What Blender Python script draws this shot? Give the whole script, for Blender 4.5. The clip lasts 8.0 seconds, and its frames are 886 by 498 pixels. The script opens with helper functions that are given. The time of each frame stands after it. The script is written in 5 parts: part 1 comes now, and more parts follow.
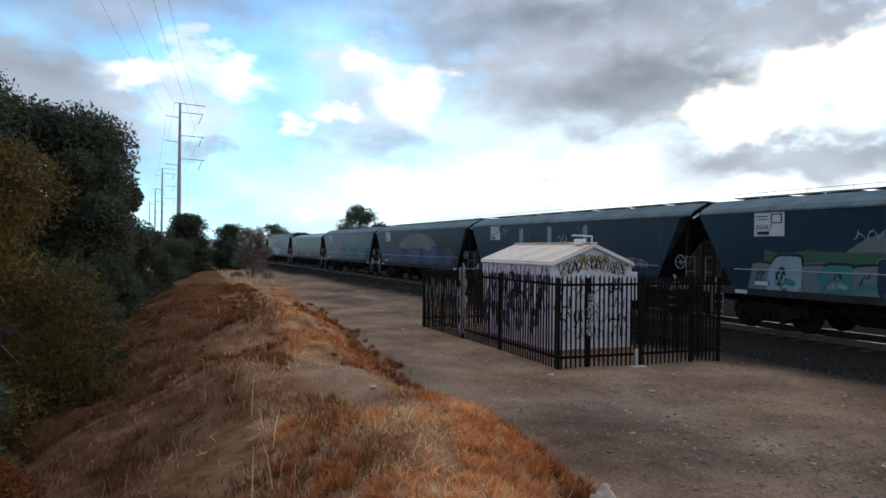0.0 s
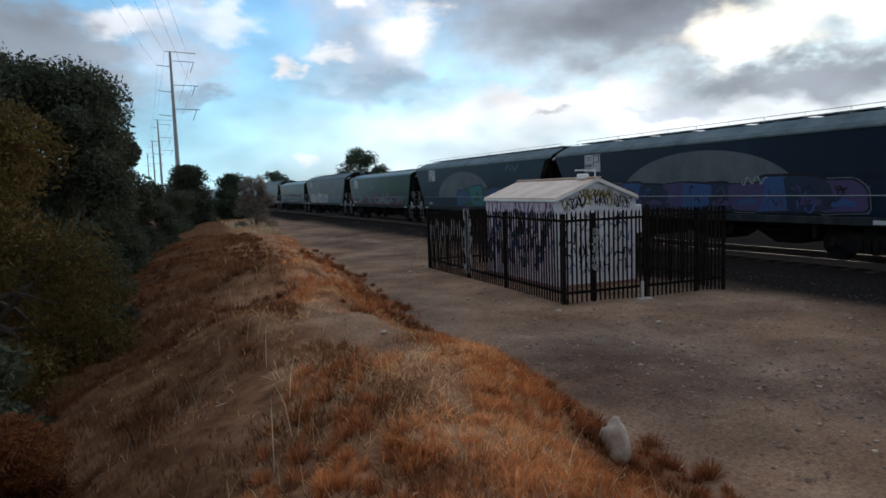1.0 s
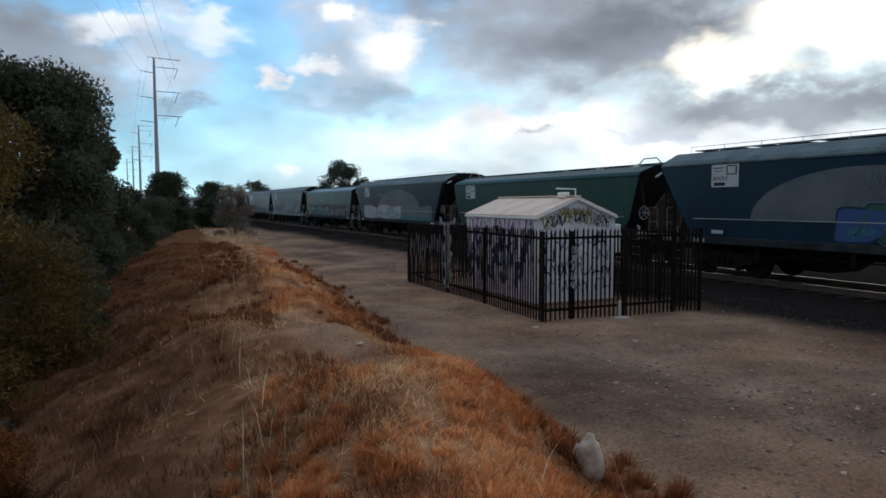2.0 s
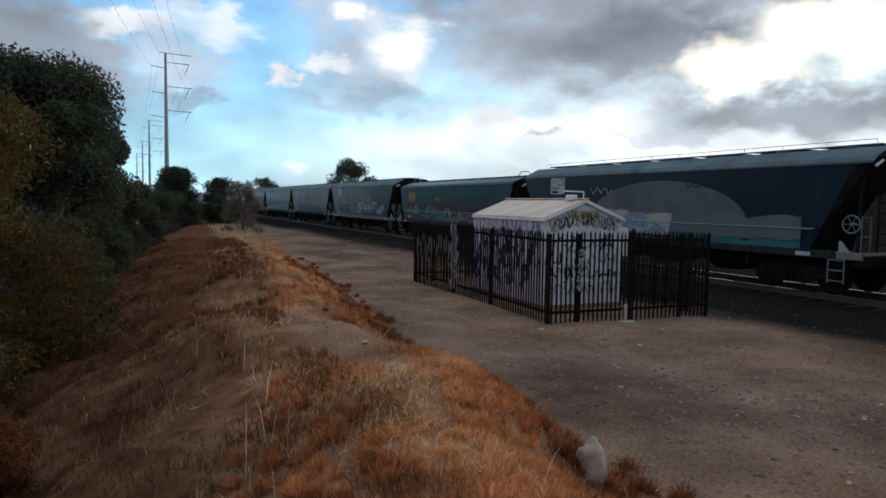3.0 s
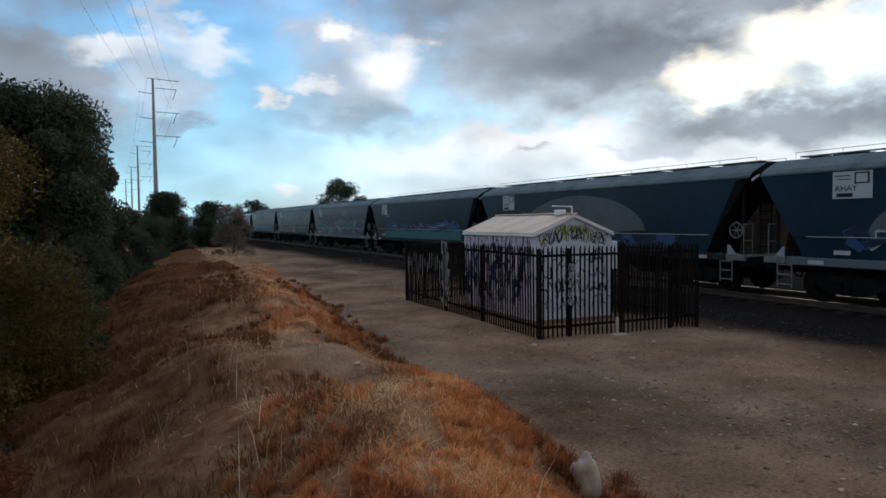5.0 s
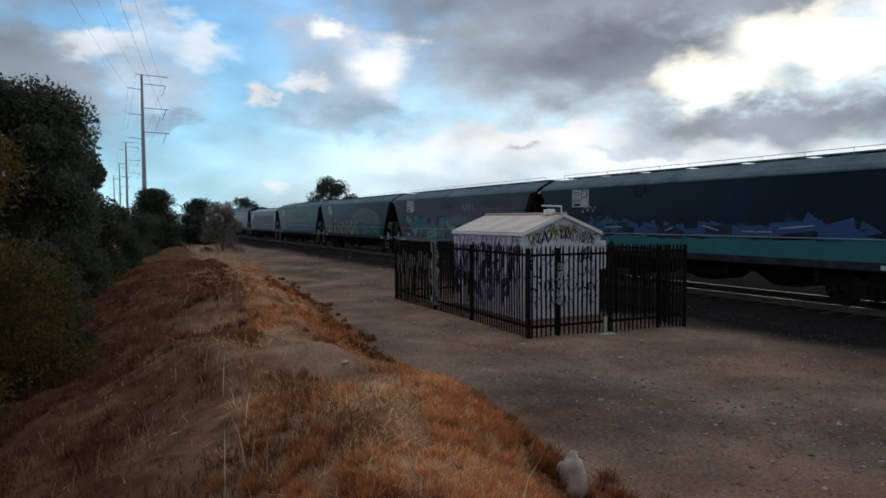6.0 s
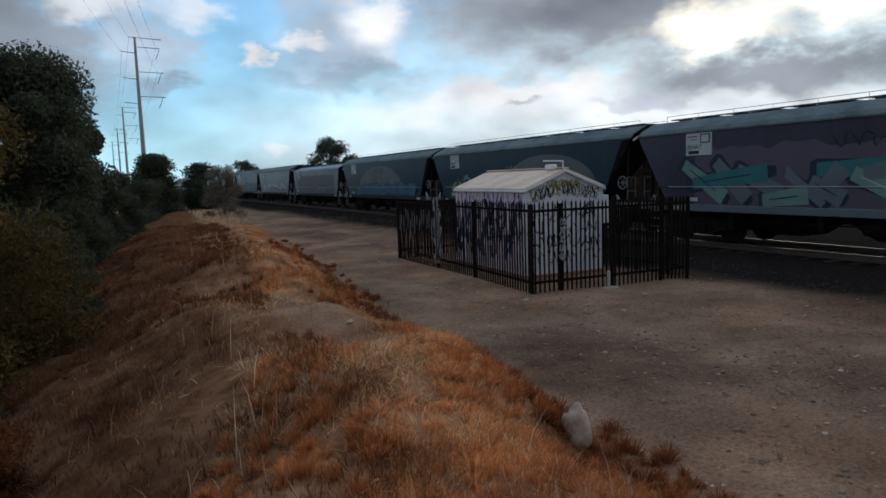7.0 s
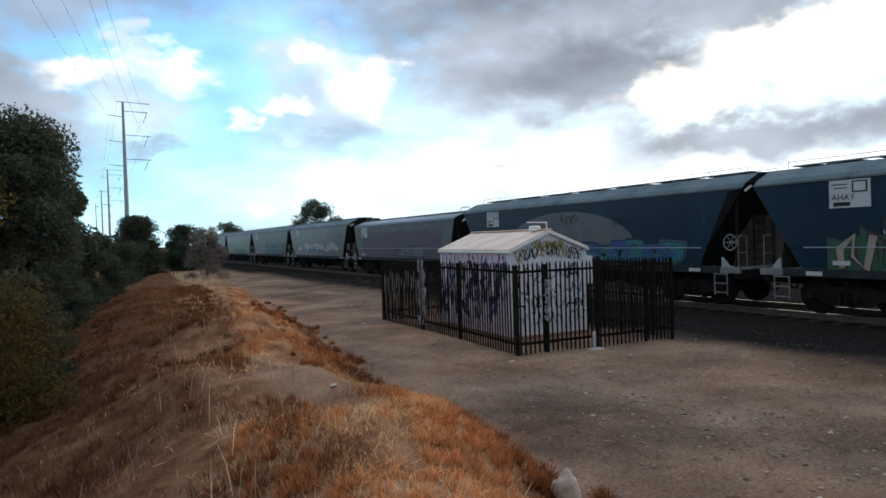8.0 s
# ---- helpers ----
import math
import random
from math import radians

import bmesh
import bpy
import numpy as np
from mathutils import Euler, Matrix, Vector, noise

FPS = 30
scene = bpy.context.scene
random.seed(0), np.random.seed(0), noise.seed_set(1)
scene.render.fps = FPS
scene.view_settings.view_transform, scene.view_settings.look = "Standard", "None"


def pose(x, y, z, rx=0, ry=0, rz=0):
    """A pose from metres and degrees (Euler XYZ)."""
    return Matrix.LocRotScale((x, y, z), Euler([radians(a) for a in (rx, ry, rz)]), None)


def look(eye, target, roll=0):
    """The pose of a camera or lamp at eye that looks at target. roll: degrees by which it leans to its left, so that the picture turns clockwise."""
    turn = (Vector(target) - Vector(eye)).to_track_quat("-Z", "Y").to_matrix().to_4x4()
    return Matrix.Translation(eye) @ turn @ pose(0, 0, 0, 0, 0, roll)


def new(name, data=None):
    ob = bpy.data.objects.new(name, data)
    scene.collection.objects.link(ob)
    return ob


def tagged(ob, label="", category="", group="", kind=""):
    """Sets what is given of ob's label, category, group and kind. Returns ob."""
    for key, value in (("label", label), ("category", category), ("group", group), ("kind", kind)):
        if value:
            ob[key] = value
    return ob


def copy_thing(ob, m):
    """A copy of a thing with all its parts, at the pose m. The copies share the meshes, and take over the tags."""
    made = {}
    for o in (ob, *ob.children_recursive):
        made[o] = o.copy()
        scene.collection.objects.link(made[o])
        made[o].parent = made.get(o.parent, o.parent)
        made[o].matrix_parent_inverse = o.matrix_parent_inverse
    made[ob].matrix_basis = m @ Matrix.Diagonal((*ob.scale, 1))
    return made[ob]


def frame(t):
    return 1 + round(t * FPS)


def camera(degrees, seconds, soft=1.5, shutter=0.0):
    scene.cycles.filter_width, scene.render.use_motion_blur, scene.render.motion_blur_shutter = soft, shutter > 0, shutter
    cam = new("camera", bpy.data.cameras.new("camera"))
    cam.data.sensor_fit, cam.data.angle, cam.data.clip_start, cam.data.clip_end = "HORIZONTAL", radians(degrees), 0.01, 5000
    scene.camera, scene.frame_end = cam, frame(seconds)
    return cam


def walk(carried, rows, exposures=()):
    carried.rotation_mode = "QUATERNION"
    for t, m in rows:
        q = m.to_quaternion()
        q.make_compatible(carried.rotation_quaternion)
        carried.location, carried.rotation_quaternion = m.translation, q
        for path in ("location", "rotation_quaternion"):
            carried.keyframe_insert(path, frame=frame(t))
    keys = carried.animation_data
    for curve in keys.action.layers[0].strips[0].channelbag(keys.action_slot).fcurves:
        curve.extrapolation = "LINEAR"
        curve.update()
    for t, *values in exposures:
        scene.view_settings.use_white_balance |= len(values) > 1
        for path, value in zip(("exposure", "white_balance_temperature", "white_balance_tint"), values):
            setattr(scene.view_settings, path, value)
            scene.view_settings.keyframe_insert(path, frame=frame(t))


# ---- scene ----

# ---- camera and its walk ----
LENS = 67.9
cam = camera(LENS, 8.0, soft=1.65)
PATH = [
    (0.0, pose(-0.016, 0.003, 2.268, 89.95, -0.72, -21.47)),
    (0.2, pose(-0.016, 0.005, 2.269, 90.16, 0.20, -20.10)),
    (0.5, pose(-0.017, 0.010, 2.270, 85.86, 1.06, -18.76)),
    (0.7, pose(-0.019, 0.015, 2.288, 84.57, 1.97, -18.59)),
    (1.0, pose(-0.021, 0.022, 2.316, 84.67, 1.97, -21.30)),
    (1.5, pose(-0.013, 0.021, 2.292, 85.00, -0.82, -23.80)),
    (1.7, pose(-0.013, 0.022, 2.291, 85.93, 0.35, -23.15)),
    (2.8, pose(-0.011, 0.029, 2.287, 86.03, -0.67, -21.89)),
    (3.0, pose(-0.011, 0.031, 2.286, 86.00, -0.93, -22.24)),
    (3.5, pose(-0.011, 0.015, 2.280, 86.83, -1.67, -19.93)),
    (4.0, pose(-0.014, 0.013, 2.284, 87.62, -1.87, -20.00)),
    (4.2, pose(-0.006, 0.001, 2.291, 89.33, -2.37, -19.60)),
    (4.5, pose(0.005, -0.016, 2.302, 88.84, -0.37, -22.78)),
    (4.8, pose(0.001, -0.020, 2.307, 86.49, 1.48, -21.78)),
    (5.0, pose(-0.001, -0.023, 2.311, 87.49, 0.66, -23.03)),
    (5.2, pose(0.002, -0.024, 2.311, 87.23, -0.00, -23.77)),
    (6.3, pose(0.020, -0.032, 2.314, 87.36, 0.58, -24.10)),
    (6.5, pose(0.024, -0.033, 2.314, 86.86, 0.06, -26.14)),
    (7.0, pose(0.025, -0.029, 2.310, 83.75, 1.78, -23.73)),
    (7.2, pose(0.024, -0.025, 2.309, 85.72, 1.22, -24.47)),
    (7.5, pose(0.021, -0.018, 2.308, 87.15, 0.73, -24.79)),
    (7.6, pose(0.023, -0.014, 2.307, 90.17, 0.27, -26.84)),
    (7.8, pose(0.026, -0.004, 2.306, 88.99, 1.46, -25.26)),
    (8.0, pose(0.029, 0.006, 2.305, 89.04, 1.82, -25.11)),
]

EXPOSURES = [(0.0, 0.76), (0.3, 0.72), (0.6, 0.42), (1.0, 0.30), (3.9, 0.30), (4.3, 0.70), (4.65, 0.74), (4.9, 0.20), (7.0, 0.10), (7.45, 0.06), (7.65, 0.68), (8.0, 0.74)]
walk(cam, PATH, EXPOSURES)

# ---- world and sun ----
SUN_AZ, SUN_EL = 51.0, 12.5      # degrees clockwise from +y, and above the horizon
sun_dir = Vector((math.sin(radians(SUN_AZ)) * math.cos(radians(SUN_EL)),
                  math.cos(radians(SUN_AZ)) * math.cos(radians(SUN_EL)), math.sin(radians(SUN_EL))))


def make_world():
    w = bpy.data.worlds.new("overcast_evening")
    scene.world = w
    w.use_nodes = True
    nt = w.node_tree
    nt.nodes.clear()
    N, K = nt.nodes.new, nt.links.new

    def m(op, a, b=None, c=None, clamp=False):
        n = N("ShaderNodeMath")
        n.operation, n.use_clamp = op, clamp
        for i, v in enumerate((a, b, c)):
            if v is None:
                continue
            if isinstance(v, (int, float)):
                n.inputs[i].default_value = v
            else:
                K(v, n.inputs[i])
        return n.outputs[0]

    def ramp(v, lo, hi, a=0.0, b=1.0):
        n = N("ShaderNodeMapRange")
        n.interpolation_type = "SMOOTHSTEP"
        n.inputs["From Min"].default_value, n.inputs["From Max"].default_value = lo, hi
        n.inputs["To Min"].default_value, n.inputs["To Max"].default_value = a, b
        K(v, n.inputs["Value"])
        return n.outputs["Result"]

    def mix(f, a, b):
        n = N("ShaderNodeMix")
        n.data_type = "RGBA"
        for s, v in (("Factor", f), ("A", a), ("B", b)):
            sock = [i for i in n.inputs if i.name == s and (i.type == ("VALUE" if s == "Factor" else "RGBA"))][0]
            if isinstance(v, (tuple, float)):
                sock.default_value = v
            else:
                K(v, sock)
        return [o for o in n.outputs if o.type == "RGBA"][0]

    co = N("ShaderNodeTexCoord").outputs["Generated"]
    sep = N("ShaderNodeSeparateXYZ")
    K(co, sep.inputs[0])
    x, y, z = sep.outputs
    up = m("MAXIMUM", z, 0.0)
    vec = N("ShaderNodeCombineXYZ")
    K(x, vec.inputs[0]), K(y, vec.inputs[1]), K(m("MULTIPLY", z, 1.8), vec.inputs[2])

    # the same place moved a little towards the sun, to shade the clouds by their thickness
    nudge = N("ShaderNodeVectorMath")
    nudge.operation = "ADD"
    K(vec.outputs[0], nudge.inputs[0])
    nudge.inputs[1].default_value = (0.035 * sun_dir.x, 0.035 * sun_dir.y, 0.075)

    def fbm(scale, detail, rough, seed, where=None):
        n = N("ShaderNodeTexNoise")
        n.noise_dimensions = "4D"
        n.inputs["W"].default_value = seed
        n.inputs["Scale"].default_value, n.inputs["Detail"].default_value = scale, detail
        n.inputs["Roughness"].default_value = rough
        K((where or vec).outputs[0], n.inputs["Vector"])
        return n.outputs["Fac"]

    def facing(az_deg, el_deg):
        n = N("ShaderNodeVectorMath")
        n.operation = "DOT_PRODUCT"
        K(co, n.inputs[0])
        e, q = radians(el_deg), radians(az_deg)
        n.inputs[1].default_value = (math.sin(q) * math.cos(e), math.cos(q) * math.cos(e), math.sin(e))
        return n.outputs["Value"]

    def lobe(az_deg, el_deg, radius, amount):
        return ramp(facing(az_deg, el_deg), math.cos(radians(radius)), 1.0, 0.0, amount)

    big, fine = fbm(5.2, 3, 0.45, CLOUD_SEED), fbm(11.0, 5, 0.48, 4.4)
    dens = m("ADD", m("MULTIPLY", big, 0.64), m("MULTIPLY", fine, 0.36))
    before = m("ADD", m("MULTIPLY", fbm(5.2, 3, 0.45, CLOUD_SEED, nudge), 0.64), m("MULTIPLY", fbm(11.0, 4, 0.42, 4.4, nudge), 0.36))
    relief = m("SUBTRACT", m("ADD", m("MULTIPLY", big, 0.64), m("MULTIPLY", fbm(11.0, 4, 0.42, 4.4), 0.36)), before)
    dens = m("MULTIPLY_ADD", dens, 1.35, -0.175)
    # thicker overhead, broken lower down, a clear break to the north and one by the sun
    dens = m("ADD", dens, ramp(up, 0.19, 0.40, 0.0, 0.20))
    dens = m("ADD", dens, ramp(facing(75, 10), 0.55, 0.98, 0.0, 0.07))
    dens = m("ADD", dens, ramp(facing(10, 10), 0.2, -0.9, 0.0, 0.10))
    dens = m("SUBTRACT", dens, ramp(up, 0.13, 0.03, 0.0, 0.10))
    for az, el, radius, amount in ((38, 15, 13, 0.11), (49, 19, 11, 0.09), (53, 6.0, 7, 0.09), (27, 15, 9, 0.05),
                                   (17, 13, 7, 0.07), (-9, 15, 11, 0.10), (3, 15, 5, 0.06),
                                   (6, 9, 11, -0.13), (54, 11.5, 7, -0.085), (32, 5, 9, -0.06)):
        dens = m("ADD", dens, lobe(az, el, radius, amount))
    cover = ramp(dens, 0.44, 0.59)
    thick = ramp(dens, 0.53, 0.73)
    # long low banks of cloud under the deck
    flat = N("ShaderNodeCombineXYZ")
    K(x, flat.inputs[0]), K(y, flat.inputs[1]), K(m("MULTIPLY", z, 9.0), flat.inputs[2])
    low = N("ShaderNodeTexNoise")
    low.inputs["Scale"].default_value, low.inputs["Detail"].default_value = 4.2, 5
    K(flat.outputs[0], low.inputs["Vector"])
    bank = m("MULTIPLY", ramp(low.outputs["Fac"], 0.50, 0.62), m("MULTIPLY", ramp(up, 0.055, 0.10), ramp(up, 0.24, 0.14)))
    bank = m("MULTIPLY", bank, ramp(facing(60, 8), 0.80, 0.95))
    sunward = facing(SUN_AZ, SUN_EL)
    toward = m("MAXIMUM", sunward, 0.0)
    glow = m("POWER", toward, 55.0)
    halo = m("POWER", m("MULTIPLY_ADD", sunward, 0.5, 0.5), 2.0)
    sky = N("ShaderNodeTexSky")
    sky.sky_type, sky.sun_disc = "NISHITA", False
    sky.sun_elevation, sky.sun_rotation = radians(SUN_EL), radians(SUN_AZ)
    sky.dust_density, sky.ozone_density, sky.air_density = 0.4, 3.0, 1.0
    clear = N("ShaderNodeVectorMath")
    clear.operation = "MULTIPLY"
    K(sky.outputs[0], clear.inputs[0])
    clear.inputs[1].default_value = (0.128, 0.172, 0.194)
    # thin haze near the horizon
    base = mix(ramp(up, 0.34, 0.0, 0.14, 0.80), clear.outputs[0], (0.46, 0.79, 1.02, 1))
    base = mix(m("MULTIPLY", ramp(up, 0.17, 0.02), ramp(facing(38, 2), 0.80, 0.98, 0.0, 0.55)), base, (0.98, 1.05, 1.10, 1))
    body = mix(thick, (0.785, 0.86, 0.965, 1), (0.30, 0.35, 0.435, 1))
    body = mix(m("MULTIPLY", bank, 0.6), body, (0.36, 0.40, 0.47, 1))
    lift = m("ADD", 0.71, m("ADD", m("MULTIPLY", glow, 0.70), m("MULTIPLY", halo, 0.27)))
    lift = m("MULTIPLY", lift, m("MAXIMUM", m("MULTIPLY_ADD", relief, 3.2, 1.06), 0.66))
    lift = m("MULTIPLY", lift, ramp(up, 0.36, 0.85, 1.0, 1.9))     # an overcast sky is brightest overhead
    lit = N("ShaderNodeVectorMath")
    lit.operation = "SCALE"
    K(body, lit.inputs[0]), K(lift, lit.inputs["Scale"])
    warm = mix(m("MULTIPLY", glow, 0.7), (1, 1, 1, 1), (1.0, 0.93, 0.82, 1))
    lit2 = N("ShaderNodeVectorMath")
    lit2.operation = "MULTIPLY"
    K(lit.outputs[0], lit2.inputs[0]), K(warm, lit2.inputs[1])
    broken = mix(m("MAXIMUM", cover, m("MULTIPLY", bank, 0.8)), base, lit2.outputs[0])

    # the clouds ahead, each at its bearing and height in degrees, their edges torn by the noise
    bearing = m("MULTIPLY", m("ARCTAN2", x, y), 57.2958)
    height = m("MULTIPLY", m("ARCSINE", z), 57.2958)
    torn = fbm(24.0, 6, 0.58, 7.7)
    wide = fbm(8.0, 3, 0.5, 2.2)
    place = N("ShaderNodeCombineXYZ")
    K(m("ADD", bearing, m("ADD", m("MULTIPLY_ADD", wide, 12.0, -6.0), m("MULTIPLY_ADD", torn, 5.0, -2.5))), place.inputs[0])
    K(m("ADD", height, m("ADD", m("MULTIPLY_ADD", fine, 8.0, -4.0), m("MULTIPLY_ADD", torn, 2.2, -1.1))), place.inputs[1])
    fray = m("MULTIPLY_ADD", torn, 1.0, -0.5)
    tones = dict(dark=(0.205, 0.235, 0.285, 1), grey=(0.33, 0.365, 0.425, 1), slate=(0.25, 0.30, 0.385, 1), pearl=(0.56, 0.62, 0.72, 1),
                 white=(1.02, 1.02, 1.05, 1), glare=(1.45, 1.36, 1.18, 1), pale=(0.74, 0.88, 0.97, 1), cream=(0.62, 0.63, 0.65, 1))
    sky_now = base
    for az, el, ra, re, tone, amount in CLOUDS_AFAR + CLOUD_DECK + CUMULUS:
        n = N("ShaderNodeVectorMath")
        n.operation = "MULTIPLY_ADD"
        K(place.outputs[0], n.inputs[0])
        n.inputs[1].default_value = (1 / ra, 1 / re, 0)
        n.inputs[2].default_value = (-az / ra, -el / re, 0)
        far = N("ShaderNodeVectorMath")
        far.operation = "LENGTH"
        K(n.outputs[0], far.inputs[0])
        edge = ramp(m("ADD", far.outputs["Value"], fray), 1.5, 0.35, 0.0, amount)
        sky_now = mix(edge, sky_now, tones[tone])
    shaped = N("ShaderNodeVectorMath")
    shaped.operation = "SCALE"
    K(sky_now, shaped.inputs[0]), K(m("MAXIMUM", m("MULTIPLY_ADD", relief, 1.5, 1.02), 0.75), shaped.inputs["Scale"])
    total = mix(ramp(facing(22, 6), math.cos(radians(66)), math.cos(radians(48))), broken, shaped.outputs[0])
    bg = N("ShaderNodeBackground")
    K(total, bg.inputs["Color"])
    bg.inputs["Strength"].default_value = SKY
    K(bg.outputs[0], N("ShaderNodeOutputWorld").inputs[0])


SKY, CLOUD_SEED = 0.83, 1.3
# bearing, height, half width, half height, tone, cover
CLOUDS_AFAR = [(43, 3.5, 28, 8.5, "pale", 0.8), (46, 13, 24, 5, "cream", 0.7), (31, 6.3, 14, 1.8, "white", 0.55), (46, 4.6, 22, 1.7, "white", 0.6), (27.6, 6.9, 3.4, 1.2, "white", 0.9), (35, 7.2, 5, 1.0, "white", 0.8), (29.3, 6.0, 1.5, 0.35, "grey", 0.5), (9, 3.0, 1.3, 0.8, "white", 0.6)]
CLOUD_DECK = [(36, 24, 27, 9.5, "grey", 0.96), (34, 14.3, 13, 4.7, "grey", 0.9), (38, 12.8, 8, 2.4, "dark", 0.6), (26, 19, 9, 2.0, "dark", 0.5), (45, 19, 11, 2.4, "dark", 0.45),
              (50, 16.8, 10, 2.0, "grey", 0.9), (46.0, 10.9, 4.6, 1.7, "glare", 1.0), (54, 13.3, 6.5, 2.1, "glare", 1.0), (66, 14.5, 9, 3.4, "white", 0.9),
              (50, 7.3, 10, 1.8, "grey", 0.92), (63, 8.0, 11, 2.4, "grey", 0.9), (41, 6.2, 3.6, 0.5, "pearl", 0.7)]
CUMULUS = [(15, 11.3, 6, 2.6, "pearl", 0.75), (13.5, 15.6, 3.0, 2.0, "pearl", 0.85), (13.9, 15.7, 1.7, 1.1, "white", 1.0), (18.8, 12.8, 2.9, 2.2, "white", 0.85), (16, 9.0, 6, 0.9, "slate", 0.35),
           (7.7, 10.1, 1.1, 0.7, "white", 0.95), (10.8, 11.5, 1.9, 0.6, "white", 0.75), (-10, 10, 10, 4.4, "grey", 0.9), (-3.2, 13.2, 3.4, 0.9, "white", 0.7), (-9, 19.5, 14, 3.2, "slate", 0.92),
           (0, 11.0, 2.6, 2.6, "pearl", 0.6), (3.4, 14.0, 3.0, 1.1, "white", 0.65), (0.6, 15.6, 1.5, 1.3, "pearl", 0.75), (1.2, 8.1, 1.5, 0.9, "slate", 0.5), (-26, 12, 14, 8, "grey", 0.9)]
make_world()
sun = new("sun", bpy.data.lights.new("sun", "SUN"))
sun.data.energy, sun.data.angle, sun.data.color = 1.5, radians(20), (1.0, 0.90, 0.76)
sun.matrix_world = look(sun_dir * 50, (0, 0, 0))


# ---- materials ----
def material(name, colours, scale=6.0, rough=0.8, metal=0.0, bump=0.15, fine=60.0, coord="Object", per=0.0, stretch=(1, 1, 1), spots=None, island=False, spec=0.5):
    """Two scales of noise between colours, fine grain in the relief; per: how far pieces differ from one another."""
    mt = bpy.data.materials.new(name)
    mt.use_nodes = True
    nt = mt.node_tree
    N, K = nt.nodes.new, nt.links.new
    b = nt.nodes["Principled BSDF"]
    tc, mp = N("ShaderNodeTexCoord"), N("ShaderNodeMapping")
    K(tc.outputs[coord], mp.inputs[0])
    mp.inputs["Scale"].default_value = stretch
    n1, n2 = N("ShaderNodeTexNoise"), N("ShaderNodeTexNoise")
    for n, s in ((n1, scale), (n2, fine)):
        n.inputs["Scale"].default_value, n.inputs["Detail"].default_value = s, 6
        n.inputs["Roughness"].default_value = 0.62
        K(mp.outputs[0], n.inputs["Vector"])
    add = N("ShaderNodeMath")
    add.operation = "MULTIPLY_ADD"
    K(n2.outputs["Fac"], add.inputs[0])
    add.inputs[1].default_value = 0.45
    K(n1.outputs["Fac"], add.inputs[2])
    cr = N("ShaderNodeValToRGB")
    els = cr.color_ramp.elements
    k = len(colours)
    for i, c in enumerate(colours):
        p = 0.47 + 0.5 * i / max(1, k - 1)
        e = els[i] if i < 2 else els.new(p)
        e.position, e.color = p, (*c, 1)
    K(add.outputs[0], cr.inputs[0])
    out = cr.outputs[0]
    if spots:
        col, sc, lo, hi = spots
        v = N("ShaderNodeTexNoise")
        v.inputs["Scale"].default_value, v.inputs["Detail"].default_value = sc, 8
        v.inputs["Roughness"].default_value = 0.7
        K(mp.outputs[0], v.inputs["Vector"])
        r = N("ShaderNodeMapRange")
        r.inputs["From Min"].default_value, r.inputs["From Max"].default_value = lo, hi
        K(v.outputs["Fac"], r.inputs["Value"])
        mx = N("ShaderNodeMix")
        mx.data_type = "RGBA"
        K(r.outputs[0], mx.inputs[0]), K(out, mx.inputs[6])
        mx.inputs[7].default_value = (*col, 1)
        out = mx.outputs[2]
    if per:
        info = N("ShaderNodeNewGeometry").outputs["Random Per Island"] if island else N("ShaderNodeObjectInfo").outputs["Random"]
        hs = N("ShaderNodeHueSaturation")
        r = N("ShaderNodeMapRange")
        r.inputs["To Min"].default_value, r.inputs["To Max"].default_value = 1 - per, 1 + per
        K(info, r.inputs["Value"]), K(r.outputs[0], hs.inputs["Value"]), K(out, hs.inputs["Color"])
        out = hs.outputs[0]
    K(out, b.inputs["Base Color"])
    b.inputs["Roughness"].default_value, b.inputs["Metallic"].default_value = rough, metal
    b.inputs["Specular IOR Level"].default_value = spec
    if bump:
        bp = N("ShaderNodeBump")
        bp.inputs["Strength"].default_value, bp.inputs["Distance"].default_value = bump, 0.02
        K(add.outputs[0], bp.inputs["Height"]), K(bp.outputs[0], b.inputs["Normal"])
    return mt


def paint(name, c, rough=0.6, dirt=0.25):
    d = tuple(v * (1 - dirt) + 0.06 * dirt for v in c)
    return material(name, [d, c, tuple(min(1, v * 1.12) for v in c)], 1.3, rough, 0, 0.05, 22, spec=0.25)


M = {}
M["rust_steel"] = material("dark_steel", [(0.005, 0.0042, 0.004), (0.011, 0.0085, 0.0075), (0.028, 0.017, 0.012)], 3, 0.8, 0.0, 0.1, per=0.25, spec=0.08)
M["iron"] = material("black_iron", [(0.006, 0.006, 0.0065), (0.013, 0.012, 0.012), (0.028, 0.022, 0.019)], 4, 0.85, 0.0, 0.15, spec=0.1)
M["rail"] = material("rail_steel", [(0.05, 0.034, 0.027), (0.11, 0.08, 0.065)], 5, 0.75, 0.2, 0.1)
M["rail_head"] = material("worn_rail_head", [(0.04, 0.033, 0.028), (0.08, 0.068, 0.06)], 8, 0.7, 0.1, 0.02, stretch=(1, 0.1, 1), spec=0.15)
M["white_metal"] = paint("white_metal", (0.72, 0.72, 0.7), 0.5)
M["galv"] = material("galvanised", [(0.24, 0.265, 0.285), (0.34, 0.365, 0.385)], 3, 0.6, 0.2, 0.05)
M["step_grey"] = material("worn_grey_paint", [(0.10, 0.10, 0.10), (0.20, 0.20, 0.195)], 6, 0.75, 0.0, 0.05)


